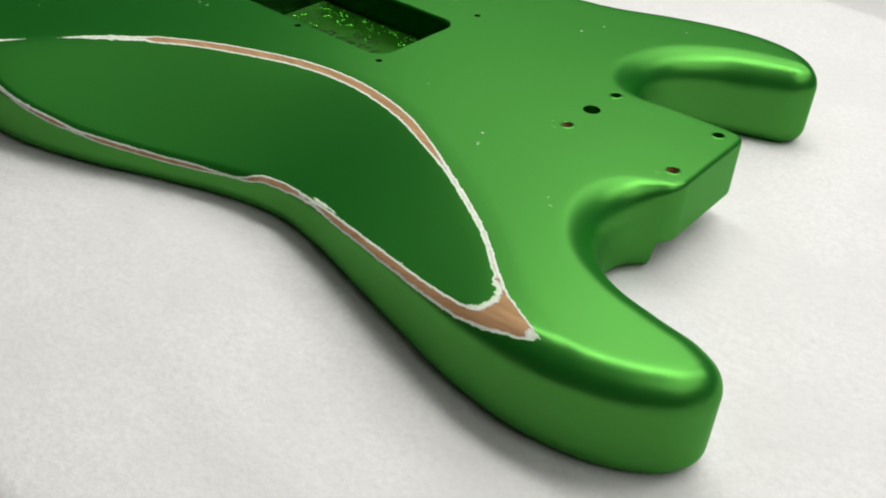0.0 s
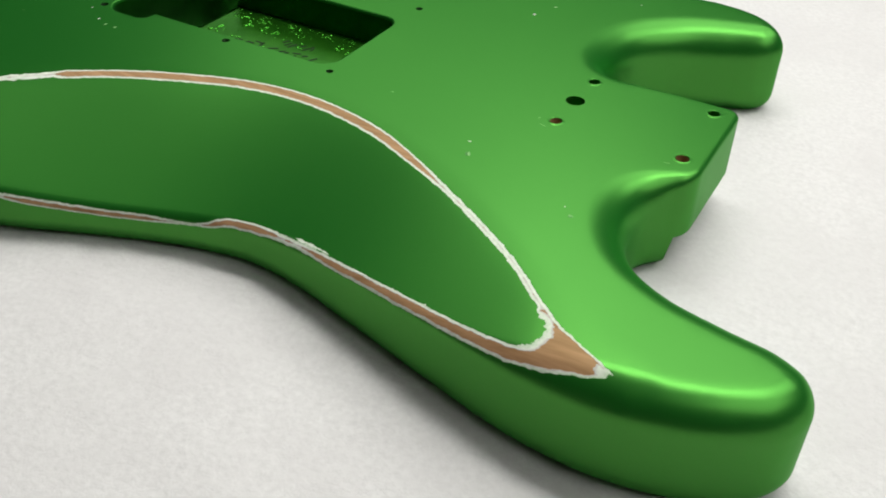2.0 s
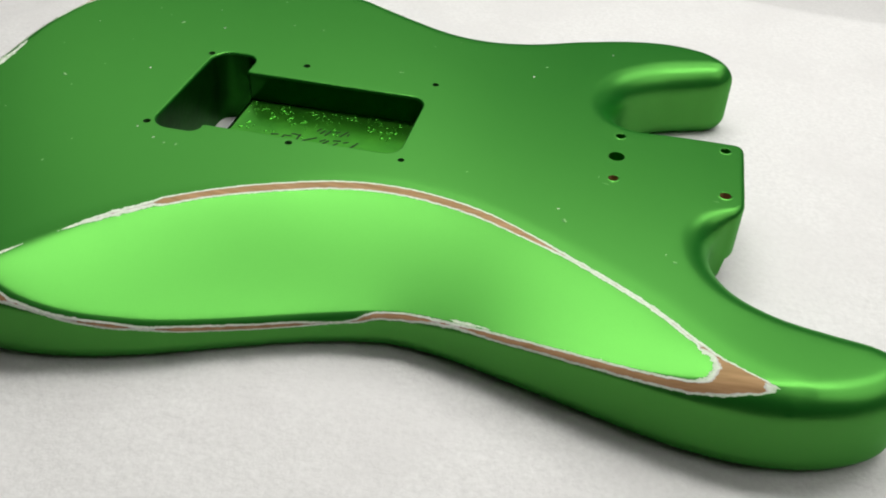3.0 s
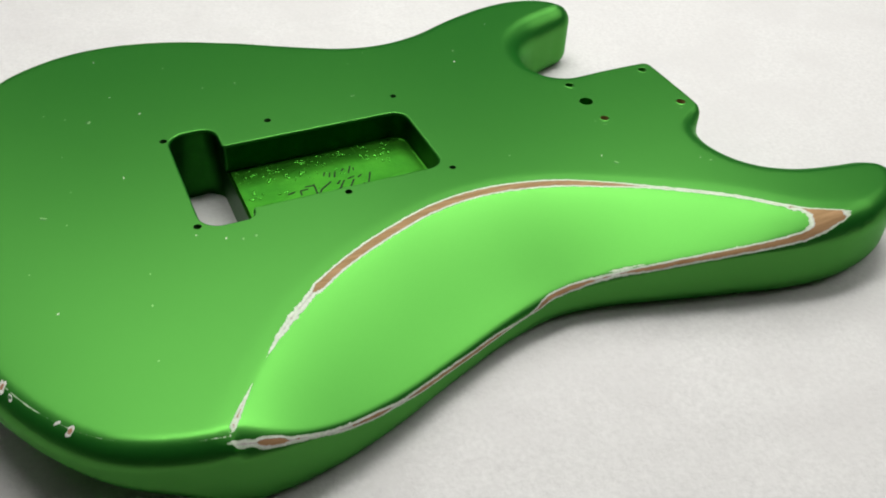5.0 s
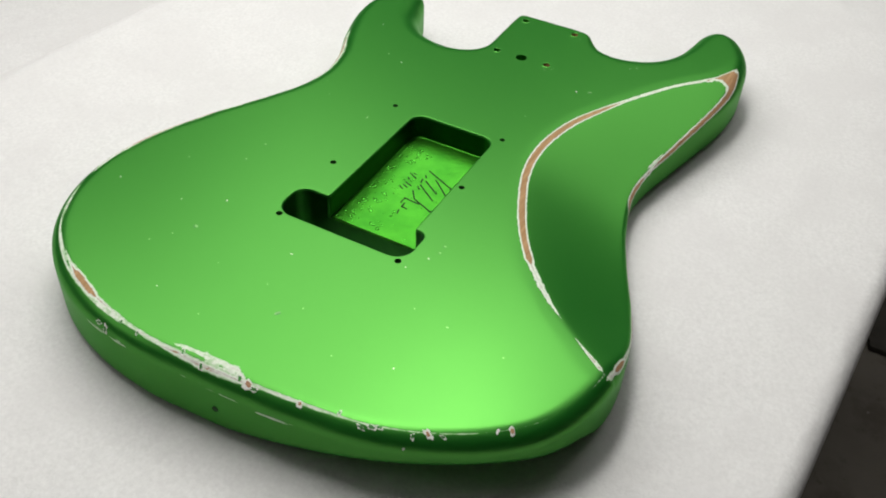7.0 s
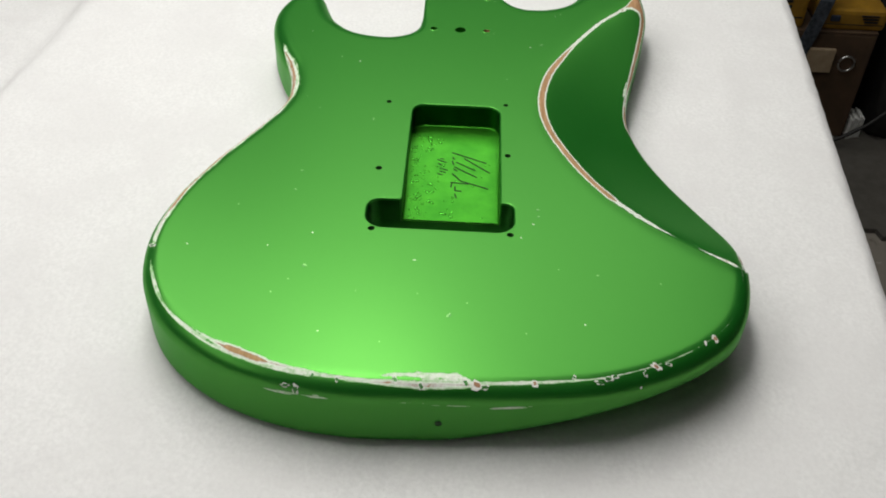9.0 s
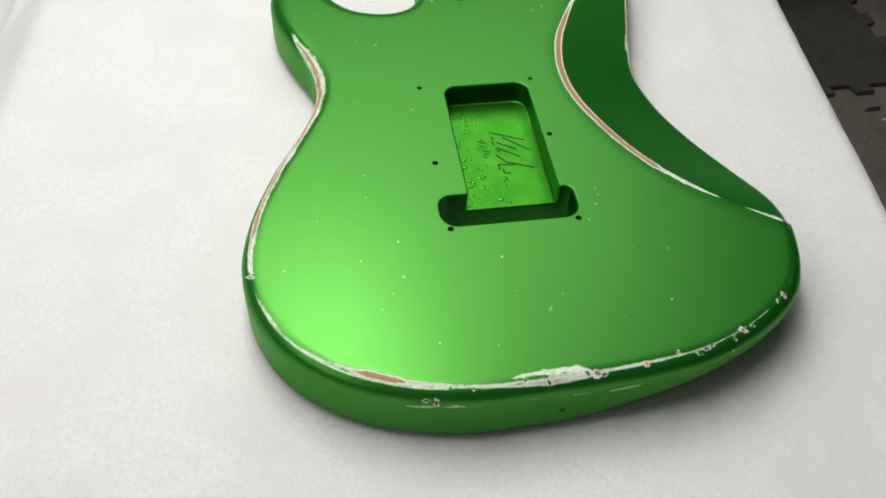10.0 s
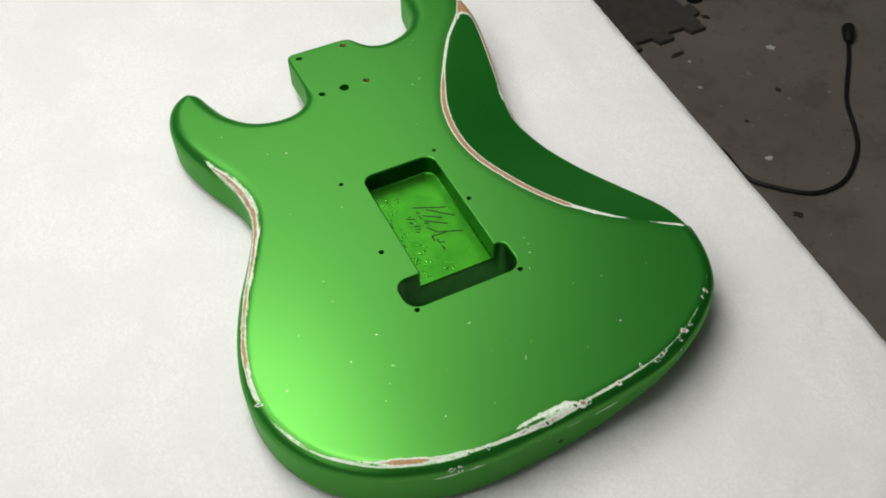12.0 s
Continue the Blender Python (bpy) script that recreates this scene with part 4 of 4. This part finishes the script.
def build_box():
    ob = thing("cardboard_box", (1.3, -0.58, 0.011), "brown cardboard box standing closed on the foam mat", "box")
    bm = bmesh.new()
    part("carton", box(bm, (1.09, -0.82, 0.0115), (1.5, -0.34, 0.25), 0.004), CARDBOARD, ob)
    for y1, y2 in ((-0.82, -0.583), (-0.577, -0.34)):
        part("flap", box(bmesh.new(), (1.09, y1, 0.2505), (1.5, y2, 0.2545), 0.001), CARDBOARD, ob)
    tag = part("tag", box(bmesh.new(), (1.08, -0.745, 0.168), (1.089, -0.690, 0.220), 0.002), PALE_WOOD, ob, "pale wooden tag")
    ring = [(1.078, -0.771 + 0.016 * math.cos(k * math.tau / 24), 0.192 + 0.016 * math.sin(k * math.tau / 24)) for k in range(24)]
    smooth(part("ring", sweep(ring, 0.0022, 8, True), STEEL, tag, "steel key ring"))


build_box()


def build_tool(x, y, z, long, high, vent_y, label, cover=0.0):
    ob = thing("tool_case", (x, y, z), label, "tool case", "tool cases on the box")
    part("shell", box(bmesh.new(), (x - 0.07, y - long / 2, z + 0.0005), (x + 0.07, y + long / 2, z + high), 0.008), YELLOW, ob)
    if cover:
        part("lid", box(bmesh.new(), (x - 0.072, y - long / 2 - 0.002, z + high + 0.0005), (x + 0.072, y + long / 2 + 0.002, z + high + cover), 0.01), NAVY, ob, "dark blue plastic lid")
    for k in range(3):
        part("vent", box(bmesh.new(), (x - 0.073, vent_y - 0.012, z + high * (0.44 + 0.15 * k)), (x - 0.0705, vent_y + 0.014 + 0.004 * k, z + high * (0.51 + 0.15 * k)), 0.0005), RUBBER, ob)
    part("seam", box(bmesh.new(), (x - 0.0716, y - long / 2 + 0.006, z + high * 0.3), (x - 0.0702, y + long / 2 - 0.006, z + high * 0.33), 0.0003), RUBBER, ob)
    part("latch", box(bmesh.new(), (x - 0.076, y + long * 0.22, z + high * 0.5), (x - 0.0705, y + long * 0.36, z + high * 0.78), 0.002), NAVY, ob)


build_tool(1.168, -0.585, 0.2545, 0.17, 0.074, -0.625, "yellow plastic tool case with a dark lid and black vents", 0.06)
build_tool(1.168, -0.765, 0.2545, 0.13, 0.042, -0.80, "low yellow plastic tool case lying on the box")


def build_strap():
    ob = thing("strap", (1.13, -0.68, 0.2545), "dark blue webbing strap hanging over the box edge", "strap")
    path = [(1.15, -0.712, 0.40), (1.11, -0.706, 0.375), (1.083, -0.697, 0.32), (1.078, -0.684, 0.255), (1.077, -0.671, 0.205)]
    bm, rows = bmesh.new(), []
    for p in path:
        rows.append([bm.verts.new(Vector(p) + Vector((dx, dy, 0))) for dx, dy in ((0, -0.014), (0, 0.014), (0.003, 0.014), (0.003, -0.014))])
    for a, b in zip(rows, rows[1:]):
        for i in range(4):
            bm.faces.new((a[i], a[(i + 1) % 4], b[(i + 1) % 4], b[i]))
    bm.faces.new(rows[0]), bm.faces.new(rows[-1][::-1])
    part("webbing", bm, WEBBING, ob)


build_strap()


def build_bag():
    ob = thing("tool_bag", (1.25, -1.06, 0.0), "black fabric tool bag with metal buckles on the floor", "bag")
    bm = box(bmesh.new(), (1.08, -1.28, 0.001), (1.45, -0.86, 0.30), 0.05)
    bmesh.ops.subdivide_edges(bm, edges=bm.edges[:], cuts=3, use_grid_fill=True)
    for v in bm.verts:
        if v.co.z > 0.02:
            v.co += Vector((noise.noise(v.co * 9), noise.noise(v.co * 9 + Vector((5, 0, 0))), noise.noise(v.co * 9 + Vector((0, 7, 0))))) * 0.02
    smooth(part("sack", bm, RUBBER, ob))
    for y in (-0.92, -0.99):
        part("buckle", box(bmesh.new(), (1.062, y - 0.012, 0.07), (1.075, y + 0.012, 0.085), 0.003), STEEL, ob)


build_bag()


def build_papers():
    ob = thing("paper_stack", (1.12, -0.84, 0.0), "small upright stack of white paper beside the box", "paper")
    for k in range(5):
        y = -0.826 - 0.0065 * k
        part("sheet", box(bmesh.new(), (1.082 + 0.002 * k, y - 0.004, 0.0115), (1.13, y, 0.058 + 0.004 * (k % 2)), 0.0005), PAPER, ob)


build_papers()


def build_cable():
    """A black cable running from the bag down to the floor mat."""
    path = [(1.085, -0.97, 0.20), (1.06, -0.93, 0.165), (1.052, -0.89, 0.115), (1.05, -0.845, 0.068), (1.05, -0.80, 0.034), (1.05, -0.765, 0.0165), (1.052, -0.70, 0.0152), (1.065, -0.62, 0.0152)]
    tagged(smooth(part("cable", sweep(path, 0.004, 10), RUBBER)), "thin black cable hanging from the bag to the mat", "cable")


build_cable()


def build_post():
    ob = thing("stand_post", (0.87, -1.15, 0.0), "dark metal stand post with a rubber foot", "stand")
    smooth(part("post", sweep([(0.87, -1.15, 0.03), (0.90, -1.17, 0.6)], 0.013, 14), DEBRIS, ob), 40)
    smooth(part("foot", sweep([(0.869, -1.149, 0.0005), (0.869, -1.149, 0.006), (0.87, -1.15, 0.034)], lambda u: 0.02 - 0.004 * u, 14), RUBBER, ob), 40)


build_post()

SCRAPS = [(0.714, -0.992, 0.009, 2.6, 100, DEBRIS, "dry dark leaf scrap on the concrete"), (0.642, -1.189, 0.009, 1.3, 20, PAPER, "torn white paper scrap on the concrete"), (0.363, -0.962, 0.007, 1.3, 70, PAPER, "torn white paper scrap on the concrete"),
          (0.22, -0.912, 0.008, 1.5, 60, DEBRIS, "dry dark leaf scrap on the concrete"), (0.682, -1.002, 0.004, 1.2, 0, PAPER, "tiny white paper crumb on the concrete"), (0.60, -0.97, 0.004, 1.4, 40, PAPER, "tiny white paper crumb on the concrete"),
          (0.52, -1.11, 0.006, 1.5, 10, DEBRIS, "dry dark leaf scrap on the concrete"), (0.47, -0.99, 0.005, 1.3, 10, DEBRIS, "dry dark leaf scrap on the concrete"), (0.80, -1.13, 0.008, 1.5, 10, DEBRIS, "dry dark leaf scrap on the concrete")]
for n, (x, y, size, stretch, angle, material, label) in enumerate(SCRAPS):
    tagged(flake((x, y, 0.0006), (0, 0, 1), size, stretch, radians(angle), 300 + n, material, None, 0.0015, "floor_scrap"), label, "scrap", "scraps on the floor")
